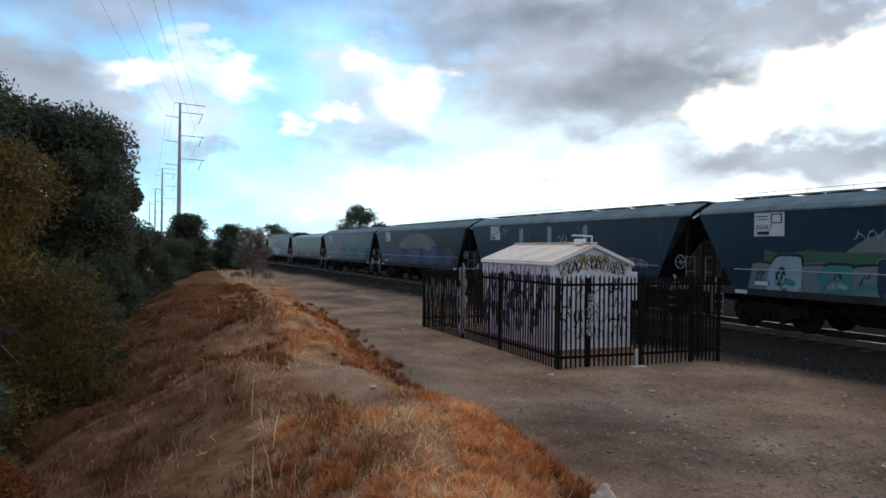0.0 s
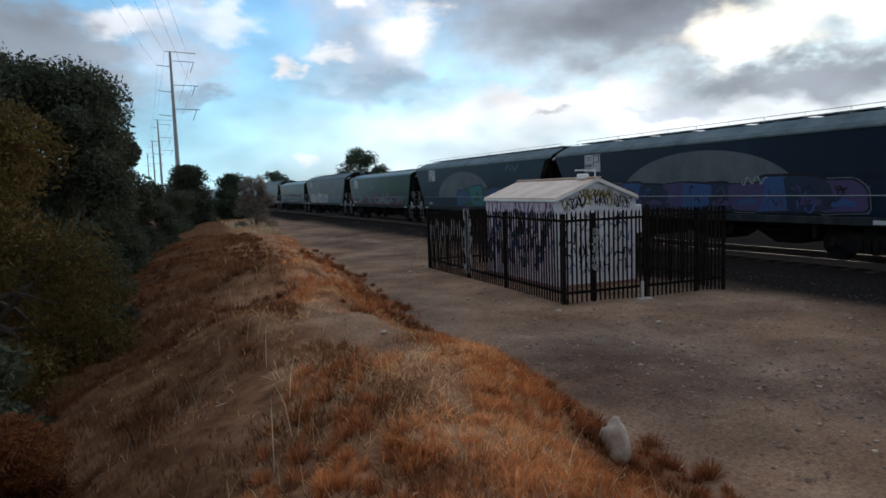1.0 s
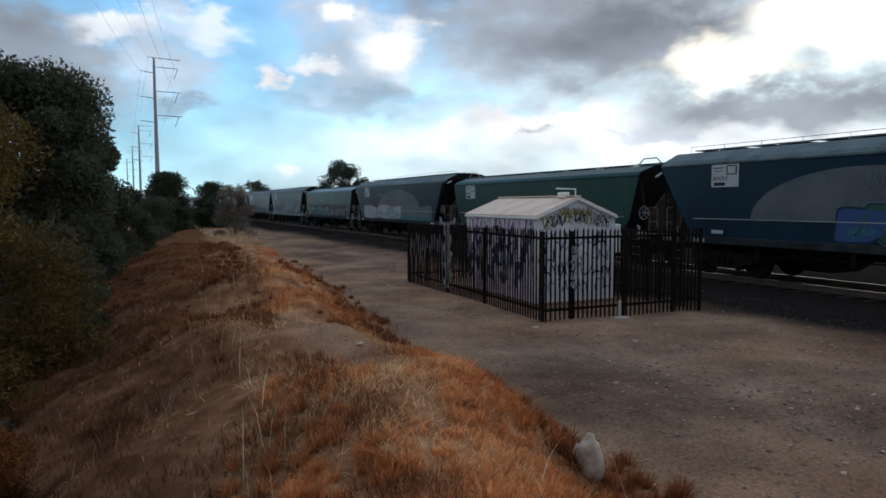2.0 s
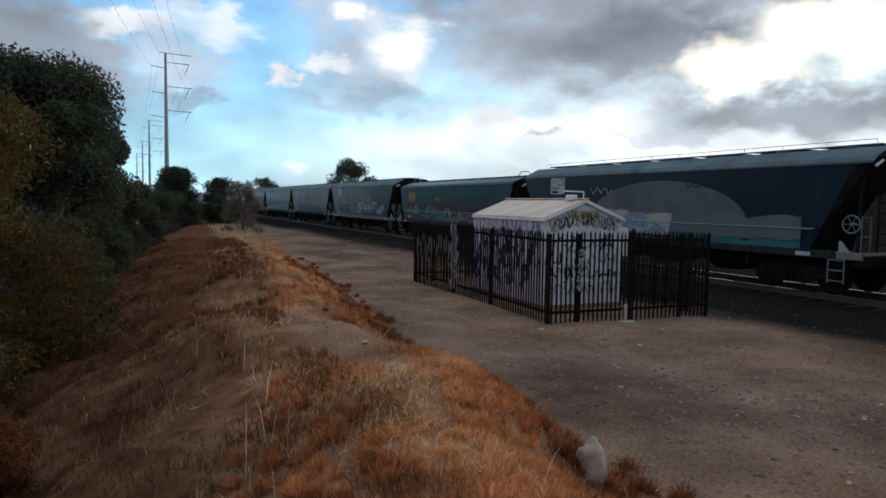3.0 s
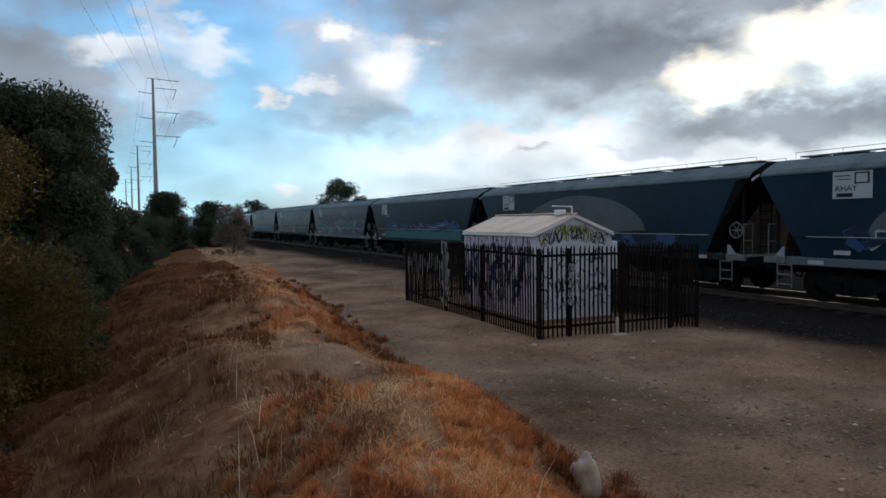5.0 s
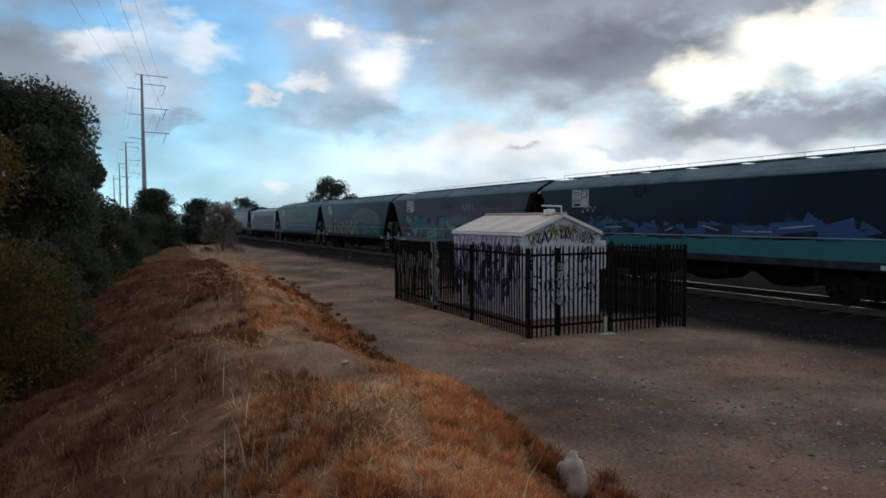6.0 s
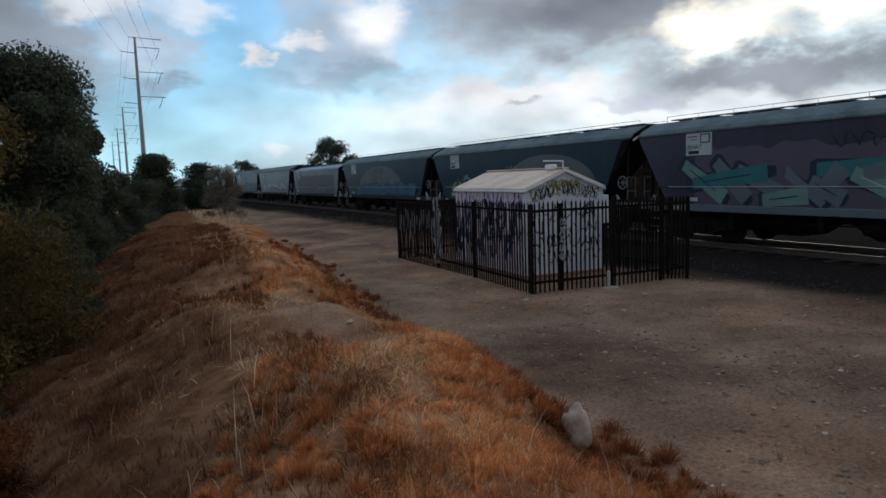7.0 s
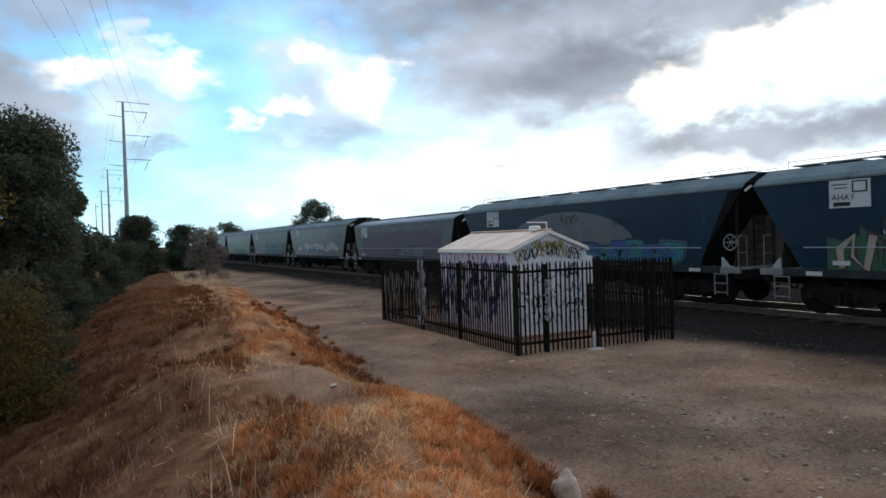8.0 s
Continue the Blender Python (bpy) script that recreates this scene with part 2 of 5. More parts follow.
# ---- building helpers ----
def obj(name, verts, faces, mats, parent=None, label="", idx=None, smooth=False):
    me = bpy.data.meshes.new(name)
    me.from_pydata([tuple(map(float, v)) for v in verts], [], [tuple(map(int, f)) for f in faces])
    for mt in (mats if isinstance(mats, (list, tuple)) else [mats]):
        me.materials.append(mt)
    if idx is not None:
        me.polygons.foreach_set("material_index", np.asarray(idx, np.int32))
    if smooth:
        me.polygons.foreach_set("use_smooth", [True] * len(me.polygons))
    me.update()
    ob = new(name, me)
    ob.parent = parent
    if label:
        tagged(ob, label)
    return ob


def part(name, bm, mats, parent, label="", smooth=False):
    me = bpy.data.meshes.new(name)
    bm.normal_update()
    bm.to_mesh(me)
    bm.free()
    for mt in (mats if isinstance(mats, (list, tuple)) else [mats]):
        me.materials.append(mt)
    if smooth:
        me.polygons.foreach_set("use_smooth", [True] * len(me.polygons))
    ob = new(name, me)
    ob.parent = parent
    if label:
        tagged(ob, label)
    return ob


def share(ob, name, m, parent=None):
    """Another piece on the same mesh."""
    o = new(name, ob.data)
    o.parent, o.matrix_basis = parent, m
    return o


def box(bm, x0, y0, z0, x1, y1, z1, bevel=0.0, m=None):
    g = bmesh.ops.create_cube(bm, size=1, matrix=Matrix.Translation(((x0 + x1) / 2, (y0 + y1) / 2, (z0 + z1) / 2))
                              @ Matrix.Diagonal((x1 - x0, y1 - y0, z1 - z0, 1)))
    if bevel:
        es = list({e for v in g["verts"] for e in v.link_edges})
        r = bmesh.ops.bevel(bm, geom=es, offset=bevel, segments=1, affect="EDGES")
        vs = list({v for f in r["faces"] for v in f.verts} | {v for v in g["verts"] if v.is_valid})
    else:
        vs = g["verts"]
    if m is not None:
        bmesh.ops.transform(bm, matrix=m, verts=vs)
    return vs


def rod(bm, a, b, r0, r1=None, seg=8):
    a, b = Vector(a), Vector(b)
    q = (b - a).to_track_quat("Z", "Y").to_matrix().to_4x4()
    bmesh.ops.create_cone(bm, cap_ends=True, segments=seg, radius1=r0, radius2=r0 if r1 is None else r1, depth=(b - a).length,
                          matrix=Matrix.Translation((a + b) / 2) @ q)


def empty(name, m, label, category, group="", kind=""):
    e = new(name)
    e.matrix_basis = m
    e.empty_display_size = 0.2
    return tagged(e, label, category, group, kind)


def ribbon(points, width, lift, plane):
    """A flat brush stroke along points (a, b) of a plane; plane maps (a, b, lift) to a place."""
    vs, fs = [], []
    n = len(points)
    for i, (a, b) in enumerate(points):
        p, q = points[max(0, i - 1)], points[min(n - 1, i + 1)]
        dx, dy = q[0] - p[0], q[1] - p[1]
        l = math.hypot(dx, dy) or 1
        w = width * (0.7 + 0.3 * math.sin(i * 1.7))
        vs += [plane(a - dy / l * w, b + dx / l * w, lift), plane(a + dy / l * w, b - dx / l * w, lift)]
        if i:
            fs.append((2 * i - 2, 2 * i - 1, 2 * i + 1, 2 * i))
    return vs, fs


def join(lists):
    vs, fs, ids = [], [], []
    for v, f, k in lists:
        o = len(vs)
        vs += v
        fs += [tuple(i + o for i in q) for q in f]
        ids += [k] * len(f)
    return vs, fs, ids


# ---- ground ----
def patches(x, y, size, seed):
    """Smooth random values from 0 to 1, in patches of about that size."""
    g = np.random.default_rng(seed).random((256, 256))
    u, v = np.asarray(x) / size + 100, np.asarray(y) / size + 100
    i, j = np.floor(u).astype(int), np.floor(v).astype(int)
    a, b = u - i, v - j
    a, b = a * a * (3 - 2 * a), b * b * (3 - 2 * b)
    q = lambda p, r: g[p % 256, r % 256]
    return (q(i, j) * (1 - a) + q(i + 1, j) * a) * (1 - b) + (q(i, j + 1) * (1 - a) + q(i + 1, j + 1) * a) * b


FOOT = ([-40, 0, 4, 8, 12, 14, 19, 27, 38, 74, 140, 300], [3.4, 3.4, 3.5, 3.5, 3.7, 3.9, 4.2, 4.6, 5.3, 7.6, 9, 12])
CREST = ([-40, 0, 10, 16, 24, 34, 60, 110], [0.78, 0.80, 0.72, 0.48, 0.30, 0.24, 0.18, 0.05])

SHOULDER = ([0, 8, 14, 22, 40], [2.3, 2.3, 2.9, 3.8, 4.4])      # how wide the bank's top is


def heights(x, y):
    xf, hc = np.interp(y, *FOOT), np.interp(y, *CREST)
    lump = (0.10 * np.sin(y * 0.9 + 0.6 * x) + 0.07 * np.sin(y * 2.1 - x * 1.3 + 1.0) + 0.05 * np.sin(3.3 * x + 0.7 * y)
            + 0.10 * np.sin(y * 0.42 + 1.8) * (y > 9) + 0.10 * (patches(x, y, 0.7, 5) - 0.5) + 0.05 * (patches(x, y, 0.3, 6) - 0.5))
    lump = lump * np.clip(1.6 - 0.05 * y, 0.35, 1)
    edge = 0.7 * (patches(x * 0 + 1, y, 1.3, 7) - 0.5) + 0.3 * (patches(x * 0 + 9, y, 0.5, 8) - 0.5)
    u = np.clip((xf + edge - x) / 1.7, 0, 1)
    rise = u * u * (3 - 2 * u)
    v = np.clip((xf - np.interp(y, *SHOULDER) - x) / 4.2, 0, 1)
    fall = v * v * (3 - 2 * v)
    near = np.exp(-np.maximum(0, np.hypot(x, y) - 0) ** 2 / 3.0)
    hc = hc + 0.16 * np.exp(-((x - 1.5) / 1.2) ** 2 - ((y - 13.5) / 1.6) ** 2)
    mound = rise * (hc + lump * (1 - near)) - fall * (hc + 0.75)
    road = 0.018 * np.sin(x * 2.3 + 0.4 * y) + 0.02 * np.sin(y * 0.6 + x)
    bal = np.clip((x + 0.054 * y - 14.2) / 0.9, 0, 1) * np.clip((19.4 - x - 0.054 * y) / 0.9, 0, 1)
    dips = ((0.26, 0.8, 6.8, 0.95, 0.7), (-0.14, 1.5, 5.2, 1.3, 0.7), (0.16, 0.8, 11.0, 1.4, 1.3), (0.18, 1.4, 17.5, 1.6, 1.5))
    for d, a, b, wa, wb in dips:
        mound = mound - rise * d * np.exp(-((x - a) / wa) ** 2 - ((y - b) / wb) ** 2)
    return mound + road * (1 - rise) * (1 - bal) * (x > xf) - 0.02 * bal


def ground_z(x, y):
    return float(heights(np.array([x]), np.array([y]))[0])


def make_ground():
    def steps(lo, hi, d, far):
        mid = list(np.arange(lo, hi + 1e-6, d))
        a, k, out = lo, d, []
        while a > -far:
            k *= 1.35
            a -= k
            out.append(a)
        b, k, top = hi, d, []
        while b < far:
            k *= 1.35
            b += k
            top.append(b)
        return np.array(out[::-1] + mid + top)
    xs, ys = steps(-7, 13, 0.14, 2600), steps(0.5, 30, 0.2, 2600)
    X, Y = np.meshgrid(xs, ys, indexing="ij")
    Z = heights(X, Y)
    nx, ny = X.shape
    vs = np.c_[X.ravel(), Y.ravel(), Z.ravel()]
    i, j = np.meshgrid(np.arange(nx - 1), np.arange(ny - 1), indexing="ij")
    a = (i * ny + j).ravel()
    fs = np.c_[a, a + ny, a + ny + 1, a + 1]
    # soil and litter on the bank, pale gravel on the flat, dark stones under the line with the train's shade painted in
    mt = bpy.data.materials.new("earth")
    mt.use_nodes = True
    nt = mt.node_tree
    N, K = nt.nodes.new, nt.links.new
    b = nt.nodes["Principled BSDF"]
    geo = N("ShaderNodeNewGeometry")
    pos = geo.outputs["Position"]

    def noise_tex(s, det=6, ro=0.6):
        n = N("ShaderNodeTexNoise")
        n.inputs["Scale"].default_value, n.inputs["Detail"].default_value, n.inputs["Roughness"].default_value = s, det, ro
        K(pos, n.inputs["Vector"])
        return n.outputs["Fac"]

    def ramp(v, stops):
        r = N("ShaderNodeValToRGB")
        for k, (p, c) in enumerate(stops):
            e = r.color_ramp.elements[k] if k < 2 else r.color_ramp.elements.new(p)
            e.position, e.color = p, (*c, 1)
        K(v, r.inputs[0])
        return r.outputs[0]

    def mix(f, p, q, kind="MIX"):
        n = N("ShaderNodeMix")
        n.data_type, n.blend_type = "RGBA", kind
        for sock, v in ((0, f), (6, p), (7, q)):
            if isinstance(v, (float, tuple)):
                n.inputs[sock].default_value = v
            else:
                K(v, n.inputs[sock])
        return n.outputs[2]

    gravel = ramp(noise_tex(0.55), [(0.30, (0.16, 0.10, 0.068)), (0.5, (0.275, 0.176, 0.118)), (0.70, (0.39, 0.265, 0.182))])
    grit = ramp(noise_tex(26, 8, 0.75), [(0.34, (0.42, 0.41, 0.41)), (0.53, (1, 1, 1)), (0.72, (1.55, 1.52, 1.46))])
    gravel = mix(0.85, gravel, grit, "MULTIPLY")
    worn = ramp(noise_tex(0.22, 5, 0.65), [(0.36, (0.50, 0.53, 0.58)), (0.50, (0.95, 0.95, 0.96)), (0.66, (1.22, 1.12, 1.02))])
    gravel = mix(0.9, gravel, worn, "MULTIPLY")
    speck = ramp(noise_tex(7.5, 3, 0.5), [(0.62, (1, 1, 1)), (0.70, (0.42, 0.40, 0.40))])
    gravel = mix(0.8, gravel, speck, "MULTIPLY")
    soil = ramp(noise_tex(1.6, 8, 0.7), [(0.32, (0.075, 0.032, 0.017)), (0.5, (0.30, 0.150, 0.080)), (0.70, (0.53, 0.34, 0.21))])
    # track stones, coloured near black to include the wagons' shade
    shaded_ballast = ramp(noise_tex(14, 8, 0.75), [(0.35, (0.008, 0.007, 0.007)), (0.55, (0.024, 0.021, 0.019)), (0.74, (0.075, 0.066, 0.06))])
    col = N("ShaderNodeVertexColor")
    col.layer_name = "zone"
    sp = N("ShaderNodeSeparateColor")
    K(col.outputs[0], sp.inputs[0])
    c = mix(sp.outputs[0], gravel, soil)
    # dead litter, its colour darkened to hold the shade of trees and shrubs
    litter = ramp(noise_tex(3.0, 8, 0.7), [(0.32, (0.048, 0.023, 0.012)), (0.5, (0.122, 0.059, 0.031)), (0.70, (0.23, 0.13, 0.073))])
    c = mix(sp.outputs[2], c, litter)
    c = mix(sp.outputs[1], c, shaded_ballast)
    K(c, b.inputs["Base Color"])
    b.inputs["Roughness"].default_value = 0.95
    b.inputs["Specular IOR Level"].default_value = 0.0
    bp = N("ShaderNodeBump")
    bp.inputs["Strength"].default_value, bp.inputs["Distance"].default_value = 0.75, 0.035
    K(noise_tex(18, 9, 0.75), bp.inputs["Height"]), K(bp.outputs[0], b.inputs["Normal"])
    g = obj("ground", vs, fs, mt, smooth=True)
    tagged(g, "stony dirt track beside a grassy earth bank", "ground", kind="structure")
    xf = np.interp(vs[:, 1], *FOOT)
    soil_w = np.clip((xf + 0.25 - vs[:, 0]) / 1.1 + 0.9 * (patches(vs[:, 0], vs[:, 1], 0.5, 12) - 0.5), 0, 1)
    bare = np.exp(-((vs[:, 0] - 1.75) / 0.55) ** 2 - ((vs[:, 1] - 7.8) / 1.9) ** 2)
    soil_w = np.maximum(soil_w - 0.85 * bare, 0)
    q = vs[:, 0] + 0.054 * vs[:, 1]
    # reaches well left of the rails, as the painted wagon shade does
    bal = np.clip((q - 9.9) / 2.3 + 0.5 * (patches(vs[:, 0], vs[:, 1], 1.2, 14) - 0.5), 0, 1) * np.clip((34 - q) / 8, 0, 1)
    # where that painted shade lies: the bank's left slope, down to the ditch
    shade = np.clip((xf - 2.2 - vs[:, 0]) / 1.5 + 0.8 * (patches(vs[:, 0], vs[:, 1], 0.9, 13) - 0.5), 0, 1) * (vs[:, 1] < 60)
    shade = np.maximum(shade, np.clip((q - 20) / 4, 0, 1))      # the same dark tone beyond the line
    at = g.data.color_attributes.new("zone", "FLOAT_COLOR", "POINT")
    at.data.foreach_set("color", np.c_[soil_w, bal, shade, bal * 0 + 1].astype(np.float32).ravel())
    return g


make_ground()

# ---- railway line ----
HEADING = 3.1                     # the line's turn from +y, towards -x
SIDE_X, PHI = 15.21, -0.0541
RAIL_Z = 0.16


def along(s, across=0.0, z=0.0):
    """A place on the line: s metres ahead, across metres right of the train's near side."""
    return Vector((SIDE_X + s * math.sin(PHI) + across * math.cos(PHI), s * math.cos(PHI) - across * math.sin(PHI), z))


def make_track():
    profile = [(-0.075, 0), (-0.075, 0.012), (-0.012, 0.03), (-0.012, 0.11), (-0.036, 0.12), (-0.036, 0.155), (0.036, 0.155),
               (0.036, 0.12), (0.012, 0.11), (0.012, 0.03), (0.075, 0.012), (0.075, 0)]
    tr = empty("railway_track", Matrix(), "straight railway track with rusty rails on dirty concrete sleepers", "railway track", kind="structure")
    for off in (1.4 - 0.75, 1.4 + 0.75):
        vs, fs = [], []
        for s in (-60, 0, 60, 200, 480):
            for a, b in profile:
                vs.append(along(s, off + a, RAIL_Z - 0.155 + b))
        n = len(profile)
        for k in range(4):
            for i in range(n):
                fs.append((k * n + i, k * n + (i + 1) % n, (k + 1) * n + (i + 1) % n, (k + 1) * n + i))
        obj("rail", vs, fs, [M["rail"], M["rail_head"]], tr, idx=[1 if i == 5 else 0 for _ in range(4) for i in range(n)])
    bm = bmesh.new()
    box(bm, -1.25, -0.12, -0.2, 1.25, 0.12, 0.0, 0.02)
    conc = material("sleeper_concrete", [(0.020, 0.018, 0.016), (0.05, 0.045, 0.04)], 5, 0.9, per=0.25, spec=0.1)
    first = None
    for k in range(110):
        m = Matrix.Translation(along(2 + 0.62 * k, 1.4, 0.006)) @ pose(0, 0, 0, 0, 0, HEADING)
        if first is None:
            first = part("sleeper", bm, conc, tr)
            first.matrix_basis = m
        else:
            share(first, "sleeper", m, tr)


make_track()

# ---- hut ----
def squiggle(rng, a0, b0, w, h, n, loops=1.0):
    """A hand-drawn run of loops from a0, b0, w long and h high."""
    ph, pts = rng.uniform(0, 6), []
    for i in range(n):
        u = i / (n - 1)
        pts.append((a0 + w * u + 0.16 * h * math.sin(ph + u * 22 * loops), b0 + h * (0.5 + 0.42 * math.sin(ph * 2 + u * 17 * loops) + 0.16 * math.sin(u * 41 + ph))))
    return pts


INK = {n: paint("spray_" + n, tuple(v * 0.52 for v in c), 0.5, 0.25) for n, c in dict(
    black=(0.012, 0.012, 0.014), white=(0.62, 0.63, 0.64), yellow=(0.42, 0.33, 0.06), purple=(0.10, 0.075, 0.2), blue=(0.05, 0.13, 0.32),
    ice=(0.32, 0.45, 0.56), teal=(0.05, 0.24, 0.26), green=(0.045, 0.14, 0.085), mint=(0.24, 0.42, 0.36), pink=(0.42, 0.13, 0.22), maroon=(0.075, 0.026, 0.033),
    orange=(0.48, 0.22, 0.07), grey=(0.19, 0.235, 0.265), mauve=(0.15, 0.125, 0.175), cream=(0.5, 0.42, 0.33), navy=(0.02, 0.04, 0.09)).items()}
INKS = list(INK)

HX0, HX1, HY0, HY1, EAVE, RIDGE = 7.46, 9.56, 12.49, 16.08, 1.945, 2.36


def make_hut():
    hut = empty("equipment_hut", pose(0, 0, 0), "small white trackside hut covered in graffiti inside a steel fence", "hut")
    wall = material("hut_render", [(0.42, 0.415, 0.43), (0.59, 0.585, 0.60), (0.68, 0.67, 0.68)], 2.2, 0.85, 0, 0.08, 30, spots=((0.30, 0.28, 0.26), 2.4, 0.55, 0.75))
    mauve = material("faded_mauve_wall", [(0.50, 0.40, 0.47), (0.66, 0.54, 0.61), (0.72, 0.62, 0.67)], 2.0, 0.85, 0, 0.08, 30, spots=((0.26, 0.22, 0.34), 1.8, 0.52, 0.7))
    roofm = material("roof_sheet", [(0.55, 0.41, 0.31), (0.73, 0.57, 0.45), (0.82, 0.68, 0.56)], 1.8, 0.85, 0, 0.1, 40, spec=0.2)
    mid, t = (HX0 + HX1) / 2, 0.09
    for y0, y1 in ((HY0, HY0 + t), (HY1 - t, HY1)):
        vs = []
        for y in (y0, y1):
            vs += [(HX0, y, 0), (HX1, y, 0), (HX1, y, EAVE + 0.03), (mid, y, RIDGE - 0.02), (HX0, y, EAVE + 0.03)]
        fs = [(0, 1, 2, 3, 4), (9, 8, 7, 6, 5)] + [(i, i + 5, (i + 1) % 5 + 5, (i + 1) % 5) for i in range(5)]
        obj("gable_wall", vs, fs, wall, hut)
    for x0, x1 in ((HX0, HX0 + t), (HX1 - t, HX1)):
        bm = bmesh.new()
        box(bm, x0, HY0 + t, 0, x1, HY1 - t, EAVE + 0.03)
        part("side_wall", bm, mauve, hut, "faded mauve painted wall")
    ov, oy, th = 0.03, 0.04, 0.05
    dz = (RIDGE - EAVE) / (mid - HX0) * ov
    for sgn in (-1, 1):
        xe = HX0 - ov if sgn < 0 else HX1 + ov
        vs = [(mid, HY0 - oy, RIDGE), (xe, HY0 - oy, EAVE - dz), (xe, HY1 + oy, EAVE - dz), (mid, HY1 + oy, RIDGE)]
        vs += [(x, y, z + th) for x, y, z in vs]
        obj("roof_sheet", [(x, y, z + 0.02) for x, y, z in vs], [(3, 2, 1, 0), (4, 5, 6, 7), (0, 1, 5, 4), (1, 2, 6, 5), (2, 3, 7, 6), (3, 0, 4, 7)], roofm, hut, "pale sheet roof")
        bm = bmesh.new()
        a, b = Vector((mid, HY0 - oy - 0.025, RIDGE - 0.02)), Vector((xe, HY0 - oy - 0.025, EAVE - dz - 0.02))
        n = Vector((0, 0, 0.055))
        ring = [a, b, b + n, a + n]
        f = [bm.verts.new(v) for v in ring] + [bm.verts.new(v + Vector((0, 0.022, 0))) for v in ring]
        for q in ((3, 2, 1, 0), (4, 5, 6, 7), (0, 1, 5, 4), (1, 2, 6, 5), (2, 3, 7, 6), (3, 0, 4, 7)):
            bm.faces.new([f[k] for k in q])
        bmesh.ops.recalc_face_normals(bm, faces=bm.faces)
        part("barge_board", bm, M["white_metal"], hut)
        bm = bmesh.new()
        box(bm, xe - 0.015, HY0 - oy, EAVE - dz - 0.02, xe + 0.025, HY1 + oy, EAVE - dz + 0.035, 0.008)
        part("gutter", bm, M["white_metal"], hut)
    bm = bmesh.new()
    box(bm, mid - 0.10, HY0 - oy, RIDGE + 0.062, mid + 0.10, HY1 + oy, RIDGE + 0.085, 0.01)
    part("ridge_cap", bm, roofm, hut)
    bm = bmesh.new()
    box(bm, mid - 0.20, HY0 + 0.25, RIDGE + 0.03, mid - 0.02, HY0 + 0.5, RIDGE + 0.16, 0.02)
    part("vent_box", bm, M["white_metal"], hut, "small white vent box on the ridge")
    bm = bmesh.new()
    for a, b in (((mid + 0.03, HY0 + 0.1, RIDGE + 0.02), (mid + 0.03, HY0 + 0.1, RIDGE + 0.235)), ((mid + 0.04, HY0 + 0.1, RIDGE + 0.225), (mid - 0.49, HY0 + 0.1, RIDGE + 0.235))):
        rod(bm, a, b, 0.016)
    part("pipe", bm, M["white_metal"], hut, "bent white pipe")
    bm = bmesh.new()
    box(bm, HX1 + 0.003, HY0 + 0.05, 1.12, HX1 + 0.21, HY0 + 0.42, 1.78, 0.015)
    part("meter_box", bm, M["white_metal"], hut, "white metal meter box")
    bm = bmesh.new()
    box(bm, HX0 - 0.06, HY0 - 0.06, -0.12, HX1 + 0.06, HY1 + 0.06, 0.07, 0.02)
    part("plinth", bm, material("plinth_brick", [(0.16, 0.08, 0.06), (0.28, 0.15, 0.11)], 6, 0.9), hut, "low brick plinth")
    rng = random.Random(5)
    front = lambda a, b, l: (HX0 + a, HY0 - l, b)
    left = lambda a, b, l: (HX0 - l, HY1 - a, b)
    marks = []
    for k in range(9):
        marks.append((*ribbon(squiggle(rng, 0.14 + 0.2 * k, 1.70 + 0.035 * (4 - abs(4 - k)), 0.2, 0.30, 26), 0.015, 0.006, front), 0 if k % 3 else 1))
    for k in range(5):
        marks.append((*ribbon(squiggle(rng, 0.6 + 0.17 * k, 1.98, 0.16, 0.2, 18), 0.012, 0.009, front), 1))
    for k in range(16):
        marks.append((*ribbon(squiggle(rng, 0.08 + 0.48 * (k % 4), 1.30 - 0.33 * (k // 4), rng.uniform(0.3, 0.5), rng.uniform(0.18, 0.36), 26, rng.uniform(0.35, 1.1)), rng.uniform(0.012, 0.024), 0.006, front), (0, 4, 2, 4, 0)[k % 5]))
    inks = [INK["black"], INK["yellow"], INK["blue"], INK["orange"], INK["navy"]]
    for v, f, k in marks:
        obj("graffiti_tag", v, f, inks[k], hut)
    marks = []
    for k in range(14):
        marks.append((*ribbon(squiggle(rng, 0.1 + 0.49 * (k % 7), 1.42 - 0.72 * (k // 7), 0.52, 0.48, 28, 0.7), 0.024, 0.006, left), k % 3))
    for k in range(15):
        marks.append((*ribbon(squiggle(rng, 0.05 + 0.215 * k, 0.35 + 0.4 * (k % 3), 0.3, 0.55, 12, 0.35), 0.10, 0.002 + 0.0006 * (k % 3), left), (3, 0, 1, 3, 4)[k % 5]))
    inks = [INK["purple"], INK["blue"], INK["white"], INK["navy"], INK["grey"]]
    for v, f, k in marks:
        obj("graffiti_tag", v, f, inks[k], hut)


make_hut()


# ---- palisade fence ----
FX0, FX1, FY0, FY1, FH = 6.53, 10.39, 10.65, 18.08, 1.8


